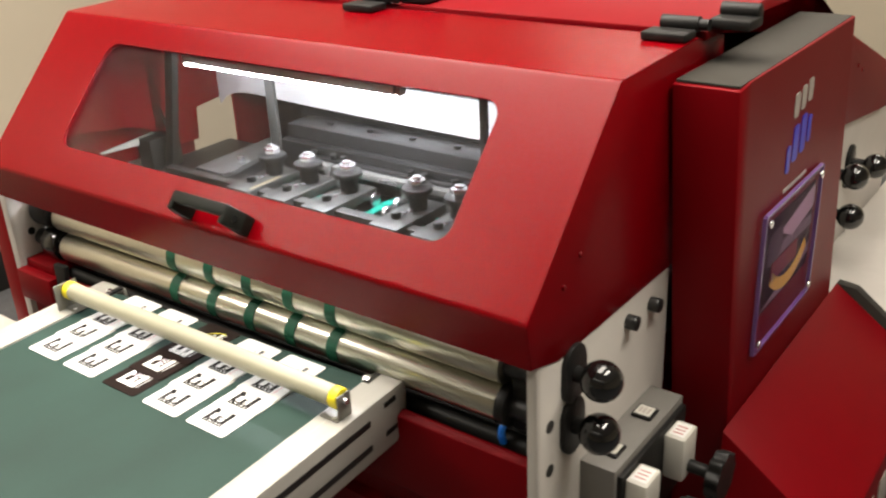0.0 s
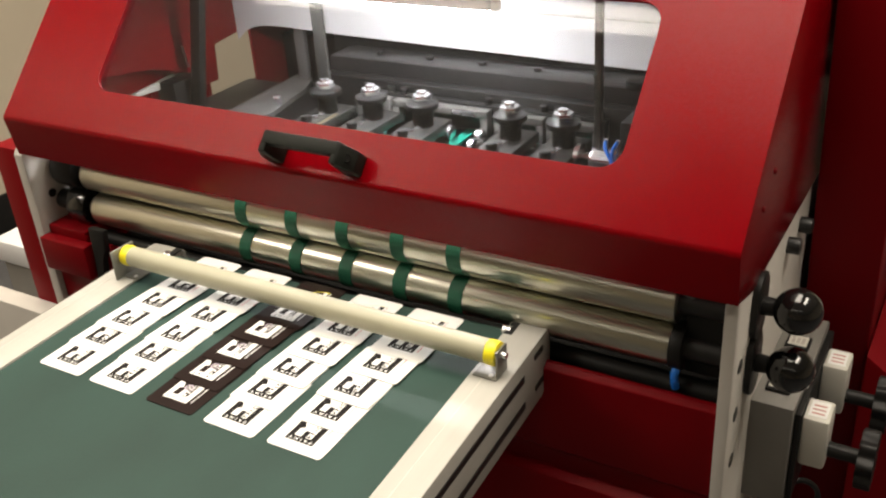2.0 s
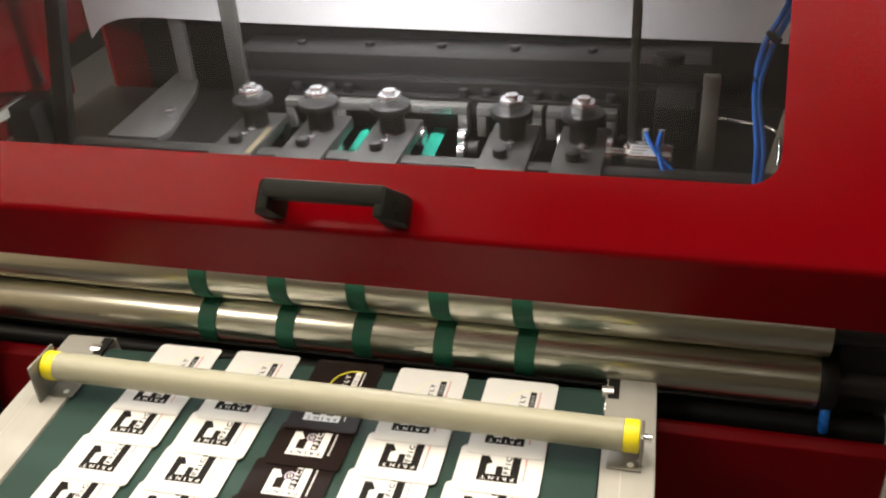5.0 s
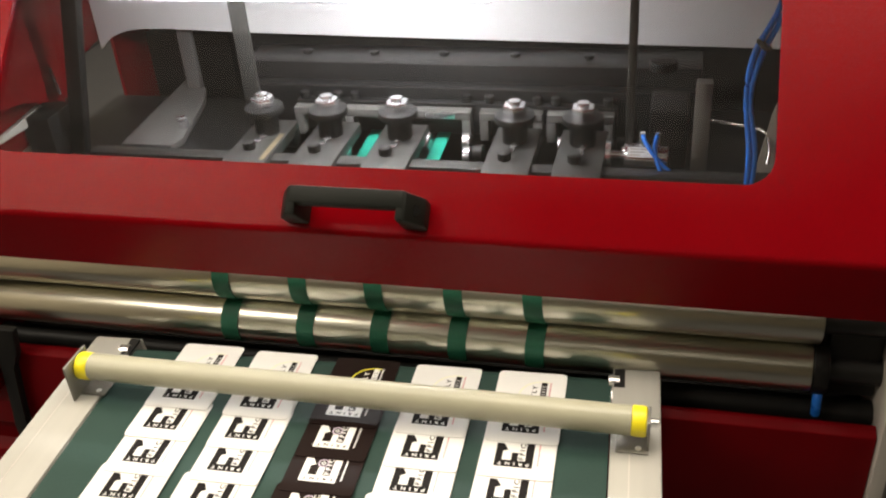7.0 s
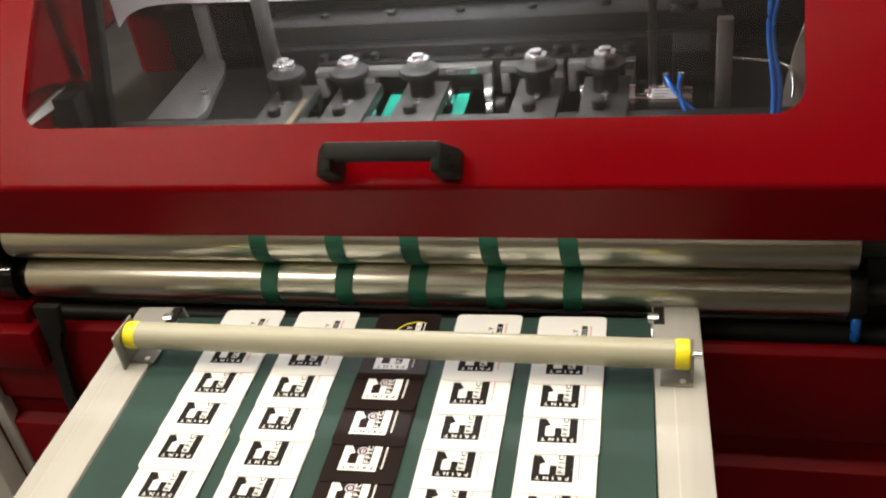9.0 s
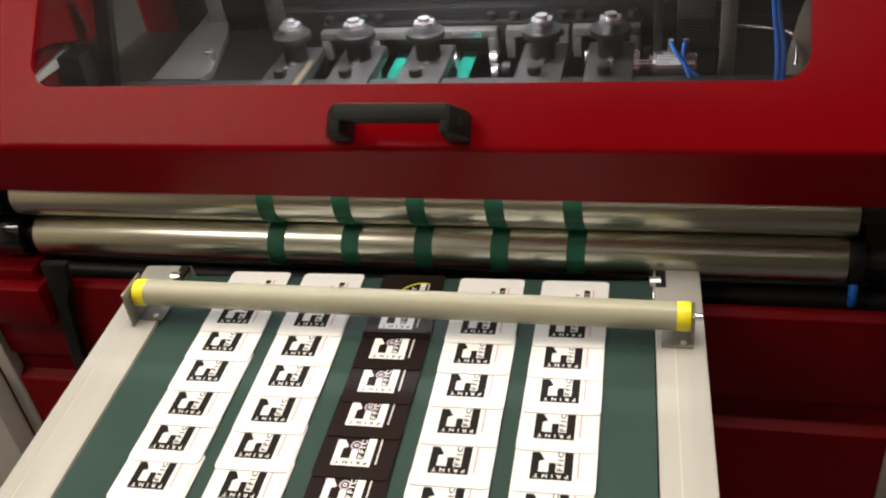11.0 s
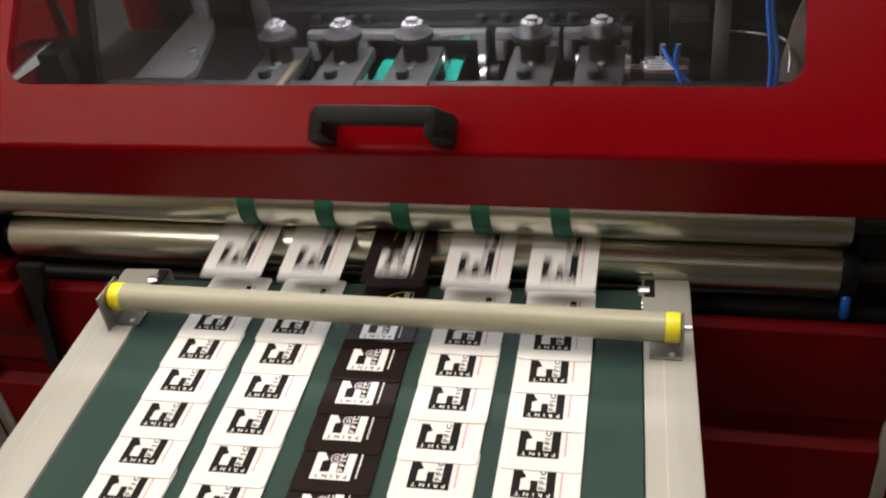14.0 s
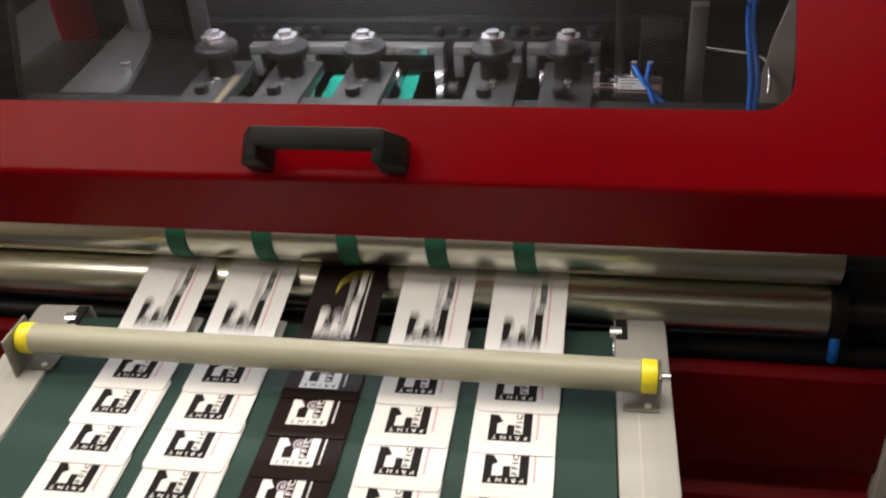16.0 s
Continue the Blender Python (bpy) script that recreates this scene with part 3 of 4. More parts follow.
part("blue_hose", sweep([(0.340, 0.03, 0.962), (0.338, -0.004, 0.964), (0.337, -0.012, 0.956), (0.338, -0.010, 0.944)], 0.0036), BLUE, machine, "short blue air hose")
part("base", box(-0.4405, 0.3795, 0.0, 0.86, 0.05, 0.90), RED_SMOOTH, machine, "red machine base")
for fx in (-0.40, 0.34):
    for fy in (0.06, 0.80):
        part("foot", cyl((fx, fy, 0.0), (fx, fy, 0.052), 0.03, seg=20), BLACK, machine)

# ---- inside the hood ----
bm = box(-0.4235, 0.385, 0.100, 0.345, 0.955, 0.988)
box(-0.4235, -0.205, 0.100, 0.345, 0.9882, 1.028, 0, bm)
box(0.172, 0.385, 0.100, 0.345, 0.9882, 1.028, 0, bm)
box(-0.2048, 0.1718, 0.100, 0.1665, 0.9882, 1.028, 0, bm)
part("bed", bm, DARKSTEEL, machine, "blackened steel bed with a sunken strap channel")
part("front_bar", box(-0.40, 0.36, 0.128, 0.1495, 1.0282, 1.0445, 0.001), DARKSTEEL, machine, "dark steel front bar")
part("front_rail", box(-0.34, 0.34, 0.1500, 0.166, 1.028, 1.0535, 0.001), MIDSTEEL, machine, "grey steel rail")
beam = part("cross_beam", box(-0.222, 0.245, 0.285, 0.335, 1.030, 1.099, 0.002), DARKSTEEL, machine, "blackened steel cross beam")
part("beam_step", box(-0.222, 0.245, 0.268, 0.2848, 1.030, 1.080, 0.001), DARKSTEEL, beam)
arch = [(-0.225, 1.110), (-0.340, 1.1135), (-0.365, 1.1130), (-0.383, 1.1110), (-0.396, 1.1070), (-0.408, 1.1020), (-0.4235, 1.0880)]
back = part("rear_lining", extrude([(0.385, 1.266), (0.385, 1.100)] + arch + [(-0.4235, 1.266)], "y", 0.3365, 0.3385), WHITEWALL, machine, "white enamel lining behind the cutting unit")
# black sheet added to stand for the dark void below the lining
part("void_sheet", box(-0.26, 0.385, 0.3475, 0.350, 1.030, 1.12), BLACK, machine)
# open feed bay behind the lining
part("feed_flank", box(-0.428, -0.424, 0.364, 0.639, 0.901, 1.2615), RED_SMOOTH, machine, "red flank of the feed bay")
part("feed_floor", box(-0.4235, 0.385, 0.3505, 0.600, 0.975, 0.983), DARKSTEEL, machine, "dark floor of the feed bay")
part("feed_wall", box(-0.4235, 0.385, 0.602, 0.606, 0.975, 1.2615), DARKSTEEL, machine, "dark rear wall of the feed bay")
feeder = part("feed_block", box(-0.4225, -0.310, 0.43, 0.56, 0.9832, 1.074, 0.003), DARKSTEEL, machine, "blackened steel feed block")
for rx in (-0.372, -0.356):
    part("guide_rod", cyl((rx, 0.50, 1.074), (rx, 0.50, 1.115 if rx < -0.36 else 1.135), 0.0035, seg=14), CHROME, feeder, "bright guide rod")
part("seam", box(-0.43, 0.38, 0.3355, 0.3363, 1.158, 1.1592), DARKSTEEL, back)
NUTS = (-0.1700, -0.1038, -0.0338, 0.0782, 0.1410)


def clamp():
    ob = part("clamp_arm", box(-0.0215, 0.0215, -0.070, 0.028, -0.0120, 0.0, 0.0012), MIDSTEEL, machine, "grey steel clamp arm with a nut and washer")
    part("post", cyl((0, 0, 0.0), (0, 0, 0.022), 0.0120, seg=24), BLACK, ob)
    part("washer", cyl((0, 0, 0.0205), (0, 0, 0.0275), 0.0190, seg=36, bevel=0.0015), DARKSTEEL, ob, "thick black washer")
    part("hex_nut", cyl((0, 0, 0.0276), (0, 0, 0.0370), 0.0112, seg=6, bevel=0.0008), ZINC, ob, "bright zinc hex nut")
    part("stud", cyl((0, 0, 0.0365), (0, 0, 0.0410), 0.0060, seg=16, bevel=0.0012), ZINC, ob)
    for sx, sy, sr in ((0.001, -0.0145, 0.0034), (-0.0005, -0.0255, 0.0038)):
        small = part("set_screw", cyl((sx, sy, 0.0), (sx, sy, 0.0035), sr, seg=16, bevel=0.0008), ZINC, ob, "bright set screw")
        part("hex_socket", cyl((sx, sy, 0.0034), (sx, sy, 0.0037), sr * 0.5, seg=6), BLACK, small)
    cap = part("cap_screw", cyl((-0.004, -0.0385, 0.0), (-0.004, -0.0385, 0.0075), 0.0062, seg=20, bevel=0.0008), DARKSTEEL, ob, "black socket cap screw")
    part("hex_socket", cyl((-0.004, -0.0385, 0.0074), (-0.004, -0.0385, 0.0079), 0.0032, seg=6), MIDSTEEL, cap)
    return ob


first = clamp()
first.location = (NUTS[0], 0.203, 1.0575)
for nx in NUTS[1:]:
    copy_thing(first, pose(nx, 0.203, 1.0575))
# the die carriage behind the clamps goes down at each cut
carriage = part("die_carriage", box(-0.158, 0.168, 0.2565, 0.2670, 1.048, 1.0690, 0.001), DARKSTEEL, machine, "blackened steel die carriage that stamps at each cut")
for bx0, bx1 in ((-0.157, -0.107), (-0.103, 0.027), (0.036, 0.098), (0.102, 0.166)):
    bm = box(bx0, bx1, 0.2435, 0.2560, 1.0575, 1.0660, 0.0008)
    box(bx0, bx0 + 0.009, 0.2435, 0.2560, 1.036, 1.0574, 0.0008, bm)
    box(bx1 - 0.009, bx1, 0.2435, 0.2560, 1.036, 1.0574, 0.0008, bm)
    part("bridge_frame", bm, BRIDGE, carriage, "grey steel bridge frame")
    for cx in (bx0 + 0.007, bx1 - 0.007):
        part("cap_screw", cyl((cx, 0.262, 1.069), (cx, 0.262, 1.0765), 0.0048, seg=16, bevel=0.0008), DARKSTEEL, carriage)
part("bright_shim", box(-0.018, 0.012, 0.2425, 0.2434, 1.0590, 1.0645), CHROME, carriage)
for tx in (-0.126, -0.0745, -0.003, 0.077, 0.144):
    bm = extrude([(tx - 0.0060, 0.168), (tx + 0.0070, 0.168), (tx + 0.0040, 0.266), (tx - 0.0090, 0.266)], "z", 1.0318, 1.033)
    part("feed_strap", bm, TEAL, machine, "teal feed strap in the cutting unit")
random.seed(5)
for k in range(26):
    gx = -0.155 + 0.0135 * k + random.uniform(-0.006, 0.006)
    gy, s = random.uniform(0.19, 0.232), random.uniform(0.003, 0.006)
    if min(abs(gx - q) for q in (-0.135, -0.066, 0.002, 0.068, 0.135)) < 0.013:
        continue
    part("roller_wheel", cyl((gx - s, gy, 1.042), (gx + s, gy, 1.042), 0.0095, seg=16, bevel=0.001), ZINC if k % 3 else BLACK, machine)
# bolts on the beam
for k in range(6):
    bx = -0.16 + 0.074 * k
    part("beam_bolt", cyl((bx, 0.31, 1.099), (bx, 0.31, 1.103), 0.005, seg=14, bevel=0.0008), DARKSTEEL, beam)
# hood stays and the lamp
bm = box(-0.008, 0.008, -0.006, 0.006, 0.0, 0.225, 0.001)
bmesh.ops.transform(bm, matrix=pose(-0.383, 0.196, 1.030, 0, 13, 0), verts=bm.verts[:])
part("stay", bm, DARKSTEEL, machine, "dark leaning hood stay")
part("inner_side_plate", extrude([(-0.02, 1.13), (0.148, 1.104), (0.214, 1.078), (0.230, 1.19), (0.236, 1.262), (0.105, 1.262)], "x", -0.402, -0.399), RED_SMOOTH, machine, "red inner side plate")
part("bright_rod", cyl((-0.3955, 0.205, 1.09), (-0.3955, 0.2, 1.12), 0.002, seg=10), ZINC, machine)
part("foot_block", box(-0.4230, -0.392, 0.17, 0.225, 1.0282, 1.0775, 0.002), BLACK, machine, "black foot block")
part("stay", box(-0.205, -0.188, 0.235, 0.240, 1.05, 1.262, 0.001), MIDSTEEL, machine, "grey steel hood stay")
part("stay", box(0.1795, 0.1870, 0.192, 0.200, 1.062, 1.262, 0.001), MIDSTEEL, machine, "dark steel hood stay")
lamp = part("work_lamp", box(-0.300, 0.070, 0.180, 0.196, 1.2005, 1.212, 0.002), ALU, machine, "slim aluminium work lamp inside the hood")
for k in range(12):
    lx = -0.285 + k * 0.0305
    part("led", box(lx - 0.0135, lx + 0.0135, 0.181, 0.195, 1.1970, 1.2003, 0.001), LED if k < 6 else LED_BRIGHT, lamp, "glowing white diode")
part("lamp_end", box(0.0705, 0.078, 0.182, 0.194, 1.201, 1.211, 0.002), TUBE, lamp)
# feed side details
part("paper_guide", extrude([(-0.340, 0.205), (-0.283, 0.205), (-0.278, 0.224), (-0.298, 0.318), (-0.312, 0.354), (-0.350, 0.388)], "z", 1.0282, 1.036, 0.001), FEED, machine, "dull grey feed guide")
part("guide_post", box(-0.334, -0.317, 0.352, 0.360, 0.9832, 1.16, 0.001), FEED, machine, "pale grey upright post")
part("guide_screw", cyl((-0.289, 0.248, 1.036), (-0.289, 0.248, 1.048), 0.006, seg=16, bevel=0.001), ZINC, machine)
part("side_arm", box(0.2385, 0.2525, 0.210, 0.222, 1.0282, 1.116, 0.001), BLOCK, machine, "grey side arm")
part("valve_block", box(0.200, 0.2345, 0.212, 0.262, 1.03, 1.088, 0.003), BLACK, machine, "black valve block")
air = part("air_cylinder", cyl((0.180, 0.188, 1.0545), (0.2185, 0.186, 1.0545), 0.0115, seg=24, bevel=0.001), ZINC, machine, "bright air cylinder")
bm = box(-0.011, 0.011, -0.0048, 0.0048, 0.0, 0.0006)
bmesh.ops.transform(bm, matrix=pose(0.194, 0.1785, 1.0625, 42, 0, 0), verts=bm.verts[:])
label = part("cylinder_label", bm, INK_WHITE, air, "white printed label")
for k in range(3):
    bm = box(-0.009, 0.006 - 0.003 * k, -0.0006, 0.0006, 0.0006, 0.0008)
    bmesh.ops.transform(bm, matrix=pose(0.194, 0.1785, 1.0625, 42, 0, 0) @ pose(0, 0.0028 - 0.0028 * k, 0), verts=bm.verts[:])
    part("print_bar", bm, LOGO_GREY, label)
part("cylinder_rod", cyl((0.163, 0.188, 1.0545), (0.180, 0.188, 1.0545), 0.004, seg=14), CHROME, air)
part("cylinder_flange", cyl((0.163, 0.188, 1.0545), (0.168, 0.188, 1.0545), 0.0135, seg=24), ZINC, air)
part("cylinder_foot", box(0.184, 0.214, 0.182, 0.194, 1.0282, 1.044, 0.001), DARKSTEEL, air)
for fx in (0.195, 0.208):
    part("fitting", cyl((fx, 0.187, 1.0655), (fx, 0.187, 1.078), 0.0028, seg=12), ZINC, air)
part("air_hose", sweep([(0.195, 0.187, 1.076), (0.199, 0.176, 1.072), (0.212, 0.168, 1.058), (0.228, 0.162, 1.046), (0.240, 0.158, 1.036)], 0.0020), BLUE, air, "blue air hose")
part("air_hose", sweep([(0.208, 0.187, 1.077), (0.206, 0.176, 1.069), (0.210, 0.166, 1.057), (0.217, 0.160, 1.045), (0.222, 0.156, 1.035)], 0.0020), BLUE, air, "blue air hose")
part("worn_streak", box(-0.156, -0.1505, 0.142, 0.198, 1.0576, 1.0579), COPPER, machine, "worn bare streak on the first clamp arm")
part("sensor_cap", cyl((0.209, 0.24, 1.116), (0.209, 0.24, 1.126), 0.013, seg=28, bevel=0.003), BLACK, machine, "black round sensor cap")
part("pale_corner", extrude([(0.105, 1.074), (0.198, 1.080), (0.206, 1.073), (0.202, 1.061), (0.180, 1.068), (0.108, 1.071)], "x", -0.4225, -0.417, 0.001), IVORY, machine, "pale plastic corner piece")
for d, e in ((0.0, 0.0), (0.0048, 0.0015)):
    part("air_hose", sweep([(0.284 + d * 0.7, 0.150, 1.040), (0.283 + d * 0.7 + e, 0.153, 1.080), (0.277 + d * 0.6, 0.16, 1.125), (0.279 + d + e, 0.16, 1.162), (0.294 + d, 0.16, 1.20), (0.304 + d, 0.17, 1.25)], 0.0024), BLUE, machine, "blue air hose")
# pale wedge added where the right side panel catches the light
part("lit_panel_wedge", extrude([(0.296, 1.0285), (0.325, 1.0285), (0.325, 1.14), (0.315, 1.12), (0.305, 1.085)], "y", 0.215, 0.220, 0.0008), IVORY, machine, "pale wedge standing for the lit right side panel")
part("cross_wire", sweep([(0.252, 0.24, 1.067), (0.28, 0.23, 1.068), (0.300, 0.222, 1.066), (0.305, 0.21, 1.058), (0.304, 0.20, 1.045)], 0.0018), ZINC, machine)
part("cable_tie", cyl((0.2845, 0.160, 1.169), (0.287, 0.160, 1.172), 0.0068, seg=12), BLACK, machine)

# ---- delivery conveyor ----
conveyor = thing("delivery_conveyor", "aluminium delivery conveyor with a dark green belt", "conveyor")
BX0, BX1, BZ = -0.201, 0.1895, 0.9745


def belt_loop():
    bm = bmesh.new()
    r, y0, y1 = 0.018, -0.048, -1.10
    pts = [(y1, BZ)] + [(y0 + r * math.sin(radians(a)), BZ - r + r * math.cos(radians(a))) for a in range(0, 181, 12)] + [(y1, BZ - 2 * r)] \
        + [(y1 - r * math.sin(radians(a)), BZ - r - r * math.cos(radians(a))) for a in range(12, 180, 12)]
    a = [bm.verts.new((BX0, *p)) for p in pts]
    b = [bm.verts.new((BX1, *p)) for p in pts]
    for i in range(len(pts)):
        j = (i + 1) % len(pts)
        bm.faces.new((a[i], b[i], b[j], a[j]))
    bmesh.ops.recalc_face_normals(bm, faces=bm.faces[:])
    bmesh.ops.solidify(bm, geom=bm.faces[:], thickness=0.0015)
    return bm


part("belt", belt_loop(), BELT, conveyor, "dark green conveyor belt with faint stains")
part("end_roller", cyl((-0.204, -0.048, BZ - 0.018), (0.1995, -0.048, BZ - 0.018), 0.0155, seg=32), CHROME, conveyor)


def rail(x0, x1, outer):
    """A slotted aluminium profile with a rounded end."""
    prof = [(-1.14, 0.9765), (-0.031, 0.9765), (-0.027, 0.974), (-0.026, 0.963), (-0.026, 0.935), (-0.034, 0.920), (-0.046, 0.913), (-1.14, 0.913)]
    ob = part("rail", extrude(prof, "x", x0, x1, 0.0014), ALU, conveyor, "aluminium side rail with slots")
    s = 1 if outer > 0 else -1
    xo = x1 if outer > 0 else x0
    for z, h in ((0.958, 0.0035), (0.930, 0.0035)):
        part("slot", box(min(xo, xo + s * 0.0006), max(xo, xo + s * 0.0006), -1.12, -0.085, z - h, z + h), DARKSTEEL, ob)
    for z in (0.965, 0.932):
        part("slot_end", box(min(xo, xo + s * 0.0007), max(xo, xo + s * 0.0007), -0.062, -0.044, z - 0.0028, z + 0.0028), BLACK, ob)
    part("groove", box(x0 + 0.013, x0 + 0.0138, -1.14, -0.09, 0.9764, 0.9767), GREYPAINT, ob)
    return ob


rail(0.1905, 0.2255, 1)
rail(-0.2425, -0.2020, -1)
for nx in (0.1915, -0.210):
    part("shaft_notch", box(nx, nx + 0.008, -0.052, -0.0310, 0.950, 0.97675, 0.0), BLACK, conveyor)
    part("shaft_end", cyl((nx - 0.004, -0.043, 0.9725), (nx + 0.004, -0.043, 0.9725), 0.006, seg=16), CHROME, conveyor)
for lx in (-0.22, 0.21):
    for ly in (-0.30, -1.0):
        part("leg", box(lx - 0.018, lx + 0.018, ly - 0.018, ly + 0.018, 0.0, 0.9128, 0.002), ALU, conveyor)
part("cross_tie", box(-0.2015, 0.190, -0.33, -0.30, 0.60, 0.63, 0.002), ALU, conveyor)

# hold-down bar across the belt
bar = part("hold_down_bar", cyl((-0.206, -0.103, 0.9985), (0.2045, -0.100, 0.9965), 0.0105, seg=32), TUBE, conveyor, "beige tube held across the belt")
part("end_cap", cyl((-0.2165, -0.1031, 0.9986), (-0.206, -0.103, 0.9985), 0.0108, seg=32, bevel=0.0015), YELLOW, bar, "yellow end cap")
part("end_cap", cyl((0.2045, -0.100, 0.9965), (0.215, -0.0999, 0.9964), 0.0108, seg=32, bevel=0.0015), YELLOW, bar, "yellow end cap")
for xa, xb, foot0, foot1, tall in ((0.2155, 0.2175, 0.195, 0.2175, 1.003), (-0.219, -0.217, -0.219, -0.197, 1.009)):
    br = part("bracket", box(xa, xb, -0.109 if xa > 0 else -0.121, -0.091, 0.9768, tall, 0.0006), GALV, bar, "galvanised sheet metal bracket")
    part("bracket_foot", box(foot0, foot1, -0.112, -0.091, 0.9768, 0.9782, 0.0005), GALV, br)
    xs = xb if xa > 0 else xa
    sg = 1 if xa > 0 else -1
    part("screw", cyl((xs, -0.101, 0.997), (xs + sg * 0.005, -0.101, 0.997), 0.003, seg=12), ZINC, br)
    part("bracket_hole", cyl(((foot0 + foot1) / 2 + 0.004, -0.1075, 0.9782), ((foot0 + foot1) / 2 + 0.004, -0.1075, 0.9786), 0.0022, seg=14), INK_WHITE, br)

# the conveyor stands a little askew; its bar is square to the rollers
ASKEW = pose(0, -0.096, 0) @ pose(0, 0, 0, 0, 0, 2.5) @ pose(0, 0.10, 0)
conveyor.matrix_world = ASKEW
bar.matrix_local = ASKEW.inverted() @ pose(0, 0.004, 0)

# ---- other things in the room ----
cab = thing("supply_cabinet", "low light grey steel cabinet with a white tray top", "cabinet")
part("body", box(-1.02, -0.62, 0.245, 0.60, 0.03, 0.640, 0.004), BLOCK, cab)
part("top", box(-1.025, -0.615, 0.238, 0.61, 0.6445, 0.690, 0.004), WHITEWALL, cab, "white tray top")
part("plinth", box(-1.00, -0.64, 0.26, 0.58, 0.0, 0.0298, 0.002), BLACK, cab)
part("drawer_handle", box(-0.90, -0.78, 0.236, 0.2445, 0.56, 0.575, 0.002), BLACK, cab)
hose = thing("air_supply_hose", "blue air hose and black cable hanging behind the cabinet", "hose")
part("blue_hose", sweep([(-0.50, 0.32, 0.98), (-0.62, 0.35, 1.02), (-0.80, 0.40, 1.06), (-1.05, 0.46, 0.98), (-1.10, 0.5, 0.5), (-1.10, 0.55, 0.01)], 0.006), BLUE, hose)
part("black_cable", sweep([(-0.50, 0.33, 0.95), (-0.62, 0.36, 0.985), (-0.80, 0.42, 1.03), (-1.03, 0.48, 0.95), (-1.07, 0.52, 0.5), (-1.07, 0.57, 0.01)], 0.010), BLACK, hose)

# ---- the cut cards ----
CW, CL, CT = 0.0520, 0.0790, 0.0005


def lettering(text, span, size, at, turn, mat, parent, name):
    """Flat letters on the card, centred, turned in the card's plane."""
    cu = bpy.data.curves.new(name, "FONT")
    cu.body, cu.size = text, 0.01
    cu.space_character = 1.35 if span > 0.03 else 1.9
    cu.offset = 0.00025
    cu.resolution_u = 2
    tmp = new(name, cu)
    me = bpy.data.meshes.new_from_object(tmp.evaluated_get(bpy.context.evaluated_depsgraph_get()))
    bpy.data.objects.remove(tmp)
    co = np.array([v.co[:] for v in me.vertices])
    lo, hi = co.min(0), co.max(0)
    me.transform(Matrix.Diagonal((span / (hi[0] - lo[0]), size / (hi[1] - lo[1]), 1, 1)) @ Matrix.Translation((-(lo[0] + hi[0]) / 2, -(lo[1] + hi[1]) / 2, 0)))
    me.transform(pose(*at, 0, 0, turn))
    me.materials.clear()
    me.materials.append(mat)
    ob = new(name, me)
    ob.parent = parent
    return ob


def flat(rects, z):
    """Thin printed shapes, rectangles (u0, u1, v0, v1) from the card's front left corner in millimetres."""
    bm = bmesh.new()
    for u0, u1, v0, v1 in rects:
        box(u0 / 1000 - CW / 2, u1 / 1000 - CW / 2, v0 / 1000 - CL / 2, v1 / 1000 - CL / 2, z, z + 0.00004, 0, bm)
    return bm


def arc(cu, cv, r, w, a0, a1, z):
    bm = bmesh.new()
    rows = []
    for k in range(25):
        a = radians(a0 + (a1 - a0) * k / 24)
        rows.append([bm.verts.new((cu / 1000 - CW / 2 + q / 1000 * math.cos(a), cv / 1000 - CL / 2 + q / 1000 * math.sin(a), z)) for q in (r - w / 2, r + w / 2)])
    for a, b in zip(rows, rows[1:]):
        bm.faces.new((a[0], a[1], b[1], b[0]))
    return bm


def card(dark):
    """A card with rounded corners, its printed block and letters."""
    body, ink, paper = (CARD_DARK, INK_WHITE, CARD_DARK) if dark else (CARD, INK, CARD)
    ob = part("business_card", extrude(rounded(-CW / 2, CW / 2, -CL / 2, CL / 2, 0.0035, 5), "z", 0, CT), body)
    tagged(ob, "dark brown printed card with a white block, on the belt" if dark else "white printed card with a black block, on the belt", "card", "cut cards on the conveyor")
    z = CT + 0.00003
    shapes = [(10.5, 37, 10.5, 16.8), (10.5, 15.5, 16.8, 33), (21.8, 26.3, 16.8, 24.5), (31.5, 37, 16.8, 42)]
    wedge = [(15.5, 25.5), (19.0, 27.0), (15.5, 33.0)]
    block = flat(shapes, z)
    extrude([(u / 1000 - CW / 2, v / 1000 - CL / 2) for u, v in wedge], "z", z, z + 0.00004, 0, block)
    part("printed_block", block, ink, ob, "printed block")
    part("printed_badge", flat([(33.6, 38.0, 46.0, 68.0)], z), ink, ob)
    lettering("PRINT", 0.0215, 0.0029, (23.7 / 1000 - CW / 2, 13.4 / 1000 - CL / 2, z + 0.00008), 180, paper, ob, "lettering")
    lettering("FFICIENTLY", 0.0455, 0.0038, (28.9 / 1000 - CW / 2, 40.5 / 1000 - CL / 2, z + 0.00008), 90, ink, ob, "lettering")
    lettering("2012", 0.0105, 0.0027, (35.8 / 1000 - CW / 2, 58 / 1000 - CL / 2, z + 0.00008), 90, paper, ob, "lettering")
    part("unreadable_line", flat([(40.0, 41.1, 13 + 2.3 * k, 14.8 + 2.3 * k) for k in range(24)], z), INK_WHITE if dark else INK_MAGENTA, ob)
    part("printed_arc", arc(35, 51, 17, 1.3, 75, 180, z + 0.00005), INK_YELLOW if dark else INK_PALE, ob)
    if dark:
        part("printed_arc", arc(24.0, 28.5, 3.4, 0.9, 0, 360, z + 0.00007), INK_PURPLE, ob)
        part("printed_arc", arc(24.0, 28.5, 1.2, 0.8, 0, 360, z + 0.00007), INK_WHITE, ob)
    return ob


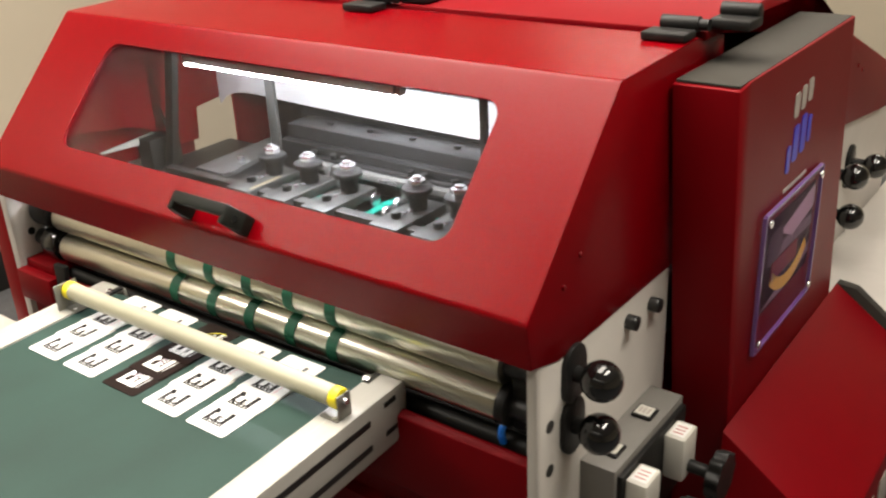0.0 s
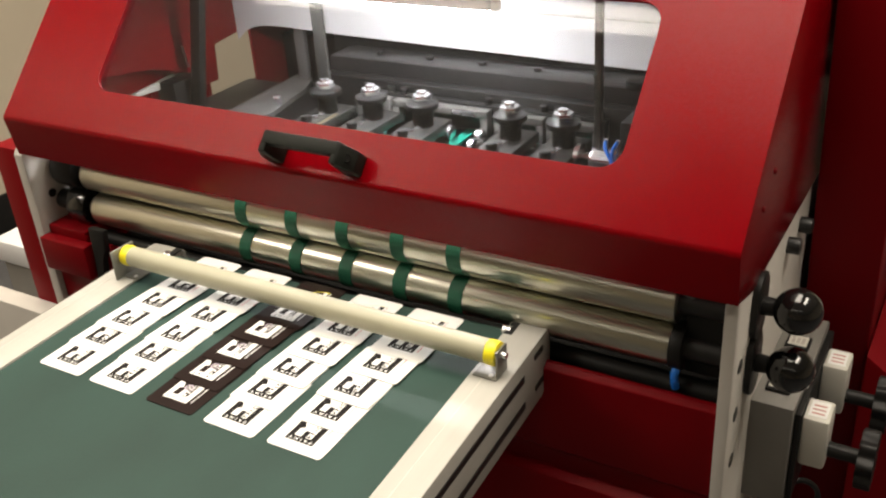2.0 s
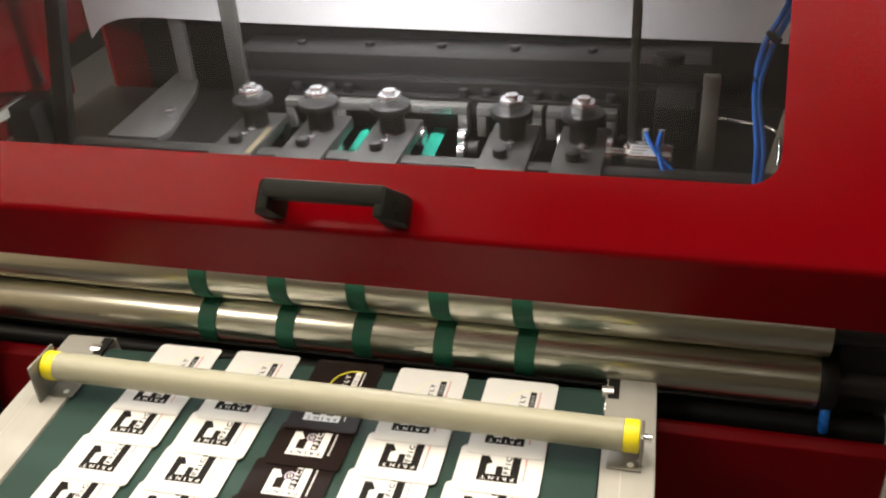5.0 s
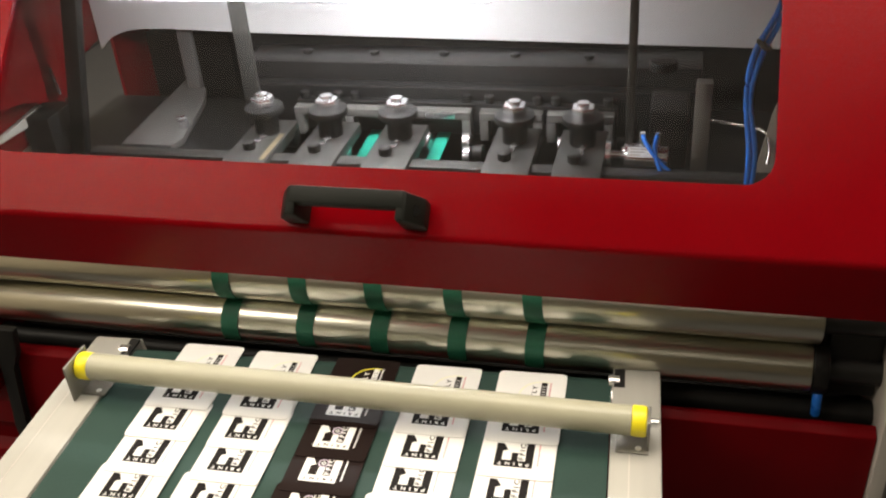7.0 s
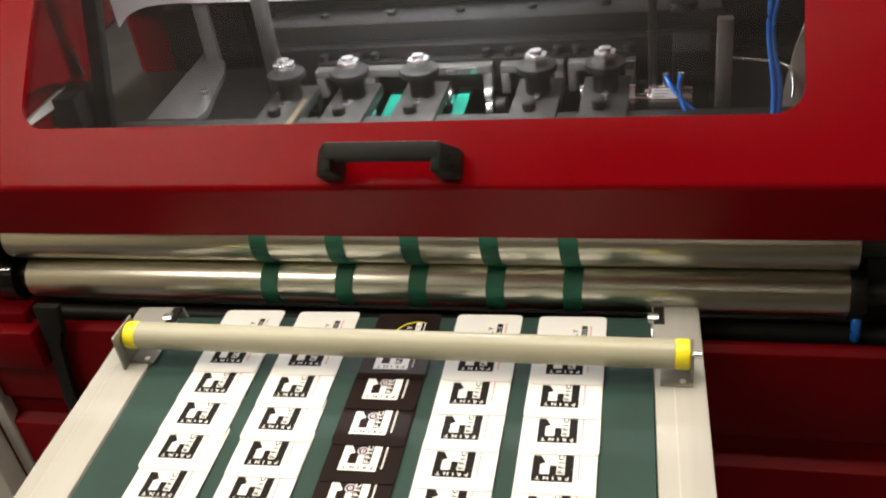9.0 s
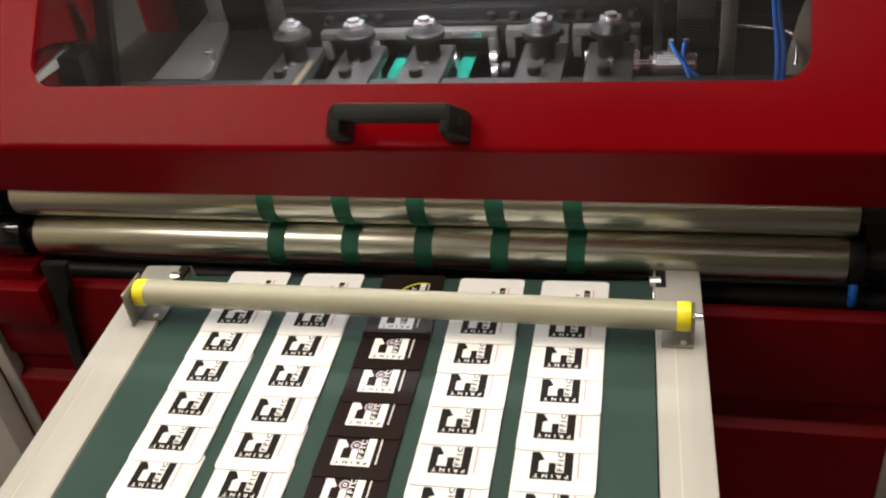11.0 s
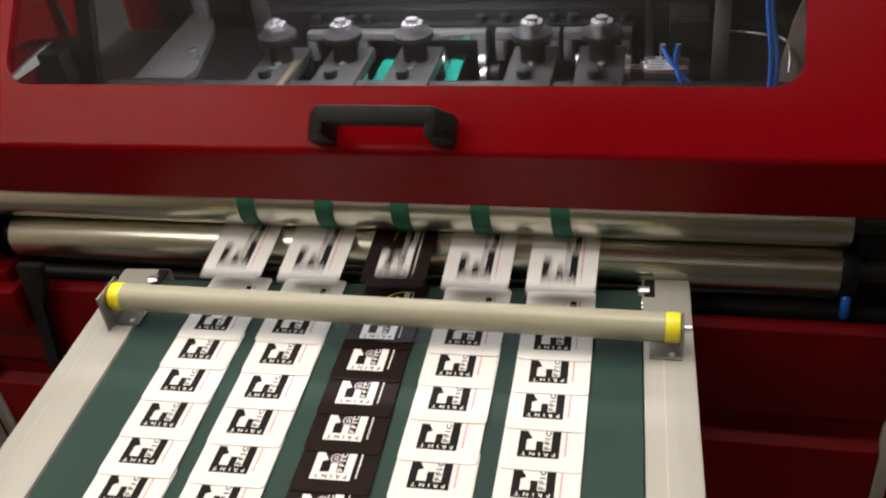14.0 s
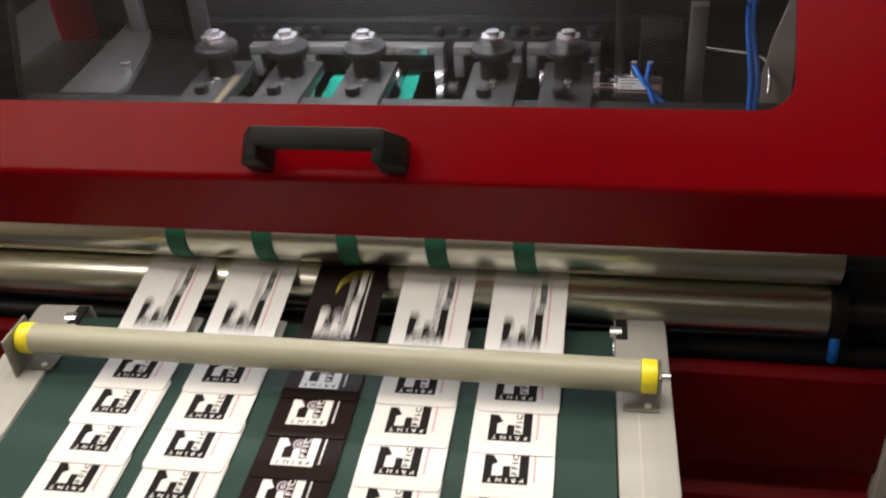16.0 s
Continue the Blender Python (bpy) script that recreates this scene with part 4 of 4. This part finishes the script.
# rows of five cards leave the rollers at an even beat and ride the belt
BEAT, FIRST, PACE, PITCH = 0.980, 0.222, 0.0342, 0.0335
COLUMNS = (-0.1355, -0.0705, -0.002, 0.063, 0.1285)
DRIFT = (0.036, 0.032, 0.028, 0.024, 0.020)   # the belt leads the rows a little to the side
LEAD = (-0.0025, -0.002, -0.001, -0.0005, 0.0)
TILT = math.degrees(math.atan((CT + 0.0003) / PITCH))
END = 16.0
white, brown = card(False), card(True)
used = set()
CARDS = []
random.seed(11)
for row in range(-3, 17):
    for col, cx in enumerate(COLUMNS):
        src = brown if col == 2 else white
        if src in used:
            ob = copy_thing(src, pose(0, 0, 0))
        else:
            ob, _ = src, used.add(src)
        CARDS.append((ob, row, col, cx + random.uniform(-0.0007, 0.0007), random.uniform(-0.0010, 0.0010), random.uniform(-0.5, 0.5)))


def tick(t):
    return round(t * 30) / 30


def motions():
    """The die carriage stamps once for each row. Each card waits inside the machine, shoots out between the rollers, lands and rides the belt."""
    stamp = [(0.0, pose(0, 0, 0))]
    for row in range(1, 17):
        t = FIRST + BEAT * row - 0.43
        stamp += [(t - 0.10, pose(0, 0, 0)), (t - 0.035, pose(0, 0, -0.0165)), (t + 0.05, pose(0, 0, -0.0165)), (t + 0.13, pose(0, 0, 0))]
    walk(carriage, stamp + [(END, pose(0, 0, 0))])
    for ob, row, col, cx, dy, turn in CARDS:
        out = tick(FIRST + BEAT * row)
        touch = FIRST + BEAT * row + 0.14
        land = tick(out + 4 / 30)
        order = max(row, -3) + 3
        tilt = -min(order, 2.5) / 2.5 * TILT
        zc = BZ + 0.0003 + CL / 2 * math.tan(radians(-tilt))
        late = min(max((row + 1) / 4, 0.0), 1.0)
        start = -0.045 - 0.010 * (1 - late) + LEAD[col]
        base = cx - 0.015 * (1 - late)

        def ride(t):
            y = start + dy - PACE * (t - touch)
            return pose(base + DRIFT[col] * (-0.077 - y), y, zc, tilt, 0, turn + late * 1.5)

        if land <= 0:
            walk(ob, [(0.0, ride(0.0)), (8.0, ride(8.0)), (END, ride(END))])
            continue
        wait = pose(cx, 0.20, 0.985 - 0.002 * row, 0, 0, 0)
        rows = [(0.0, wait)]
        if out - 0.30 > 0.04:
            rows.append((out - 0.30, wait))
        if out - 0.10 > 0.04:
            rows.append((out - 0.10, pose(cx, 0.11, 0.9996, 0, 0, 0)))
        rows += [(out, pose(cx, 0.055, 0.9996, 0, 0, 0)), (tick(out + 1 / 30), pose(cx, 0.010, 1.0000, 5, 0, 0)), (tick(out + 2 / 30), pose(cx, -0.018, 0.9975, 8, 0, turn)),
                 (tick(out + 0.1), pose(cx, -0.041, 0.9908, 11, 0, turn)), (land, ride(land))]
        t = tick(land + 0.1)
        while t < END - 0.3:
            rows.append((t, ride(t)))
            t += 0.5 if t < land + 1 else 1.0
        rows = [r for r in rows if r[0] < END - 0.02] + [(END, None)]
        if land <= END:
            rows[-1] = (END, ride(END))
        else:
            f = (END - out) / 0.105
            rows[-1] = (END, pose(cx, 0.055 - 0.096 * f, 0.9998 - 0.0080 * f * f, 11 * f, 0, 0))
        walk(ob, rows)


motions()
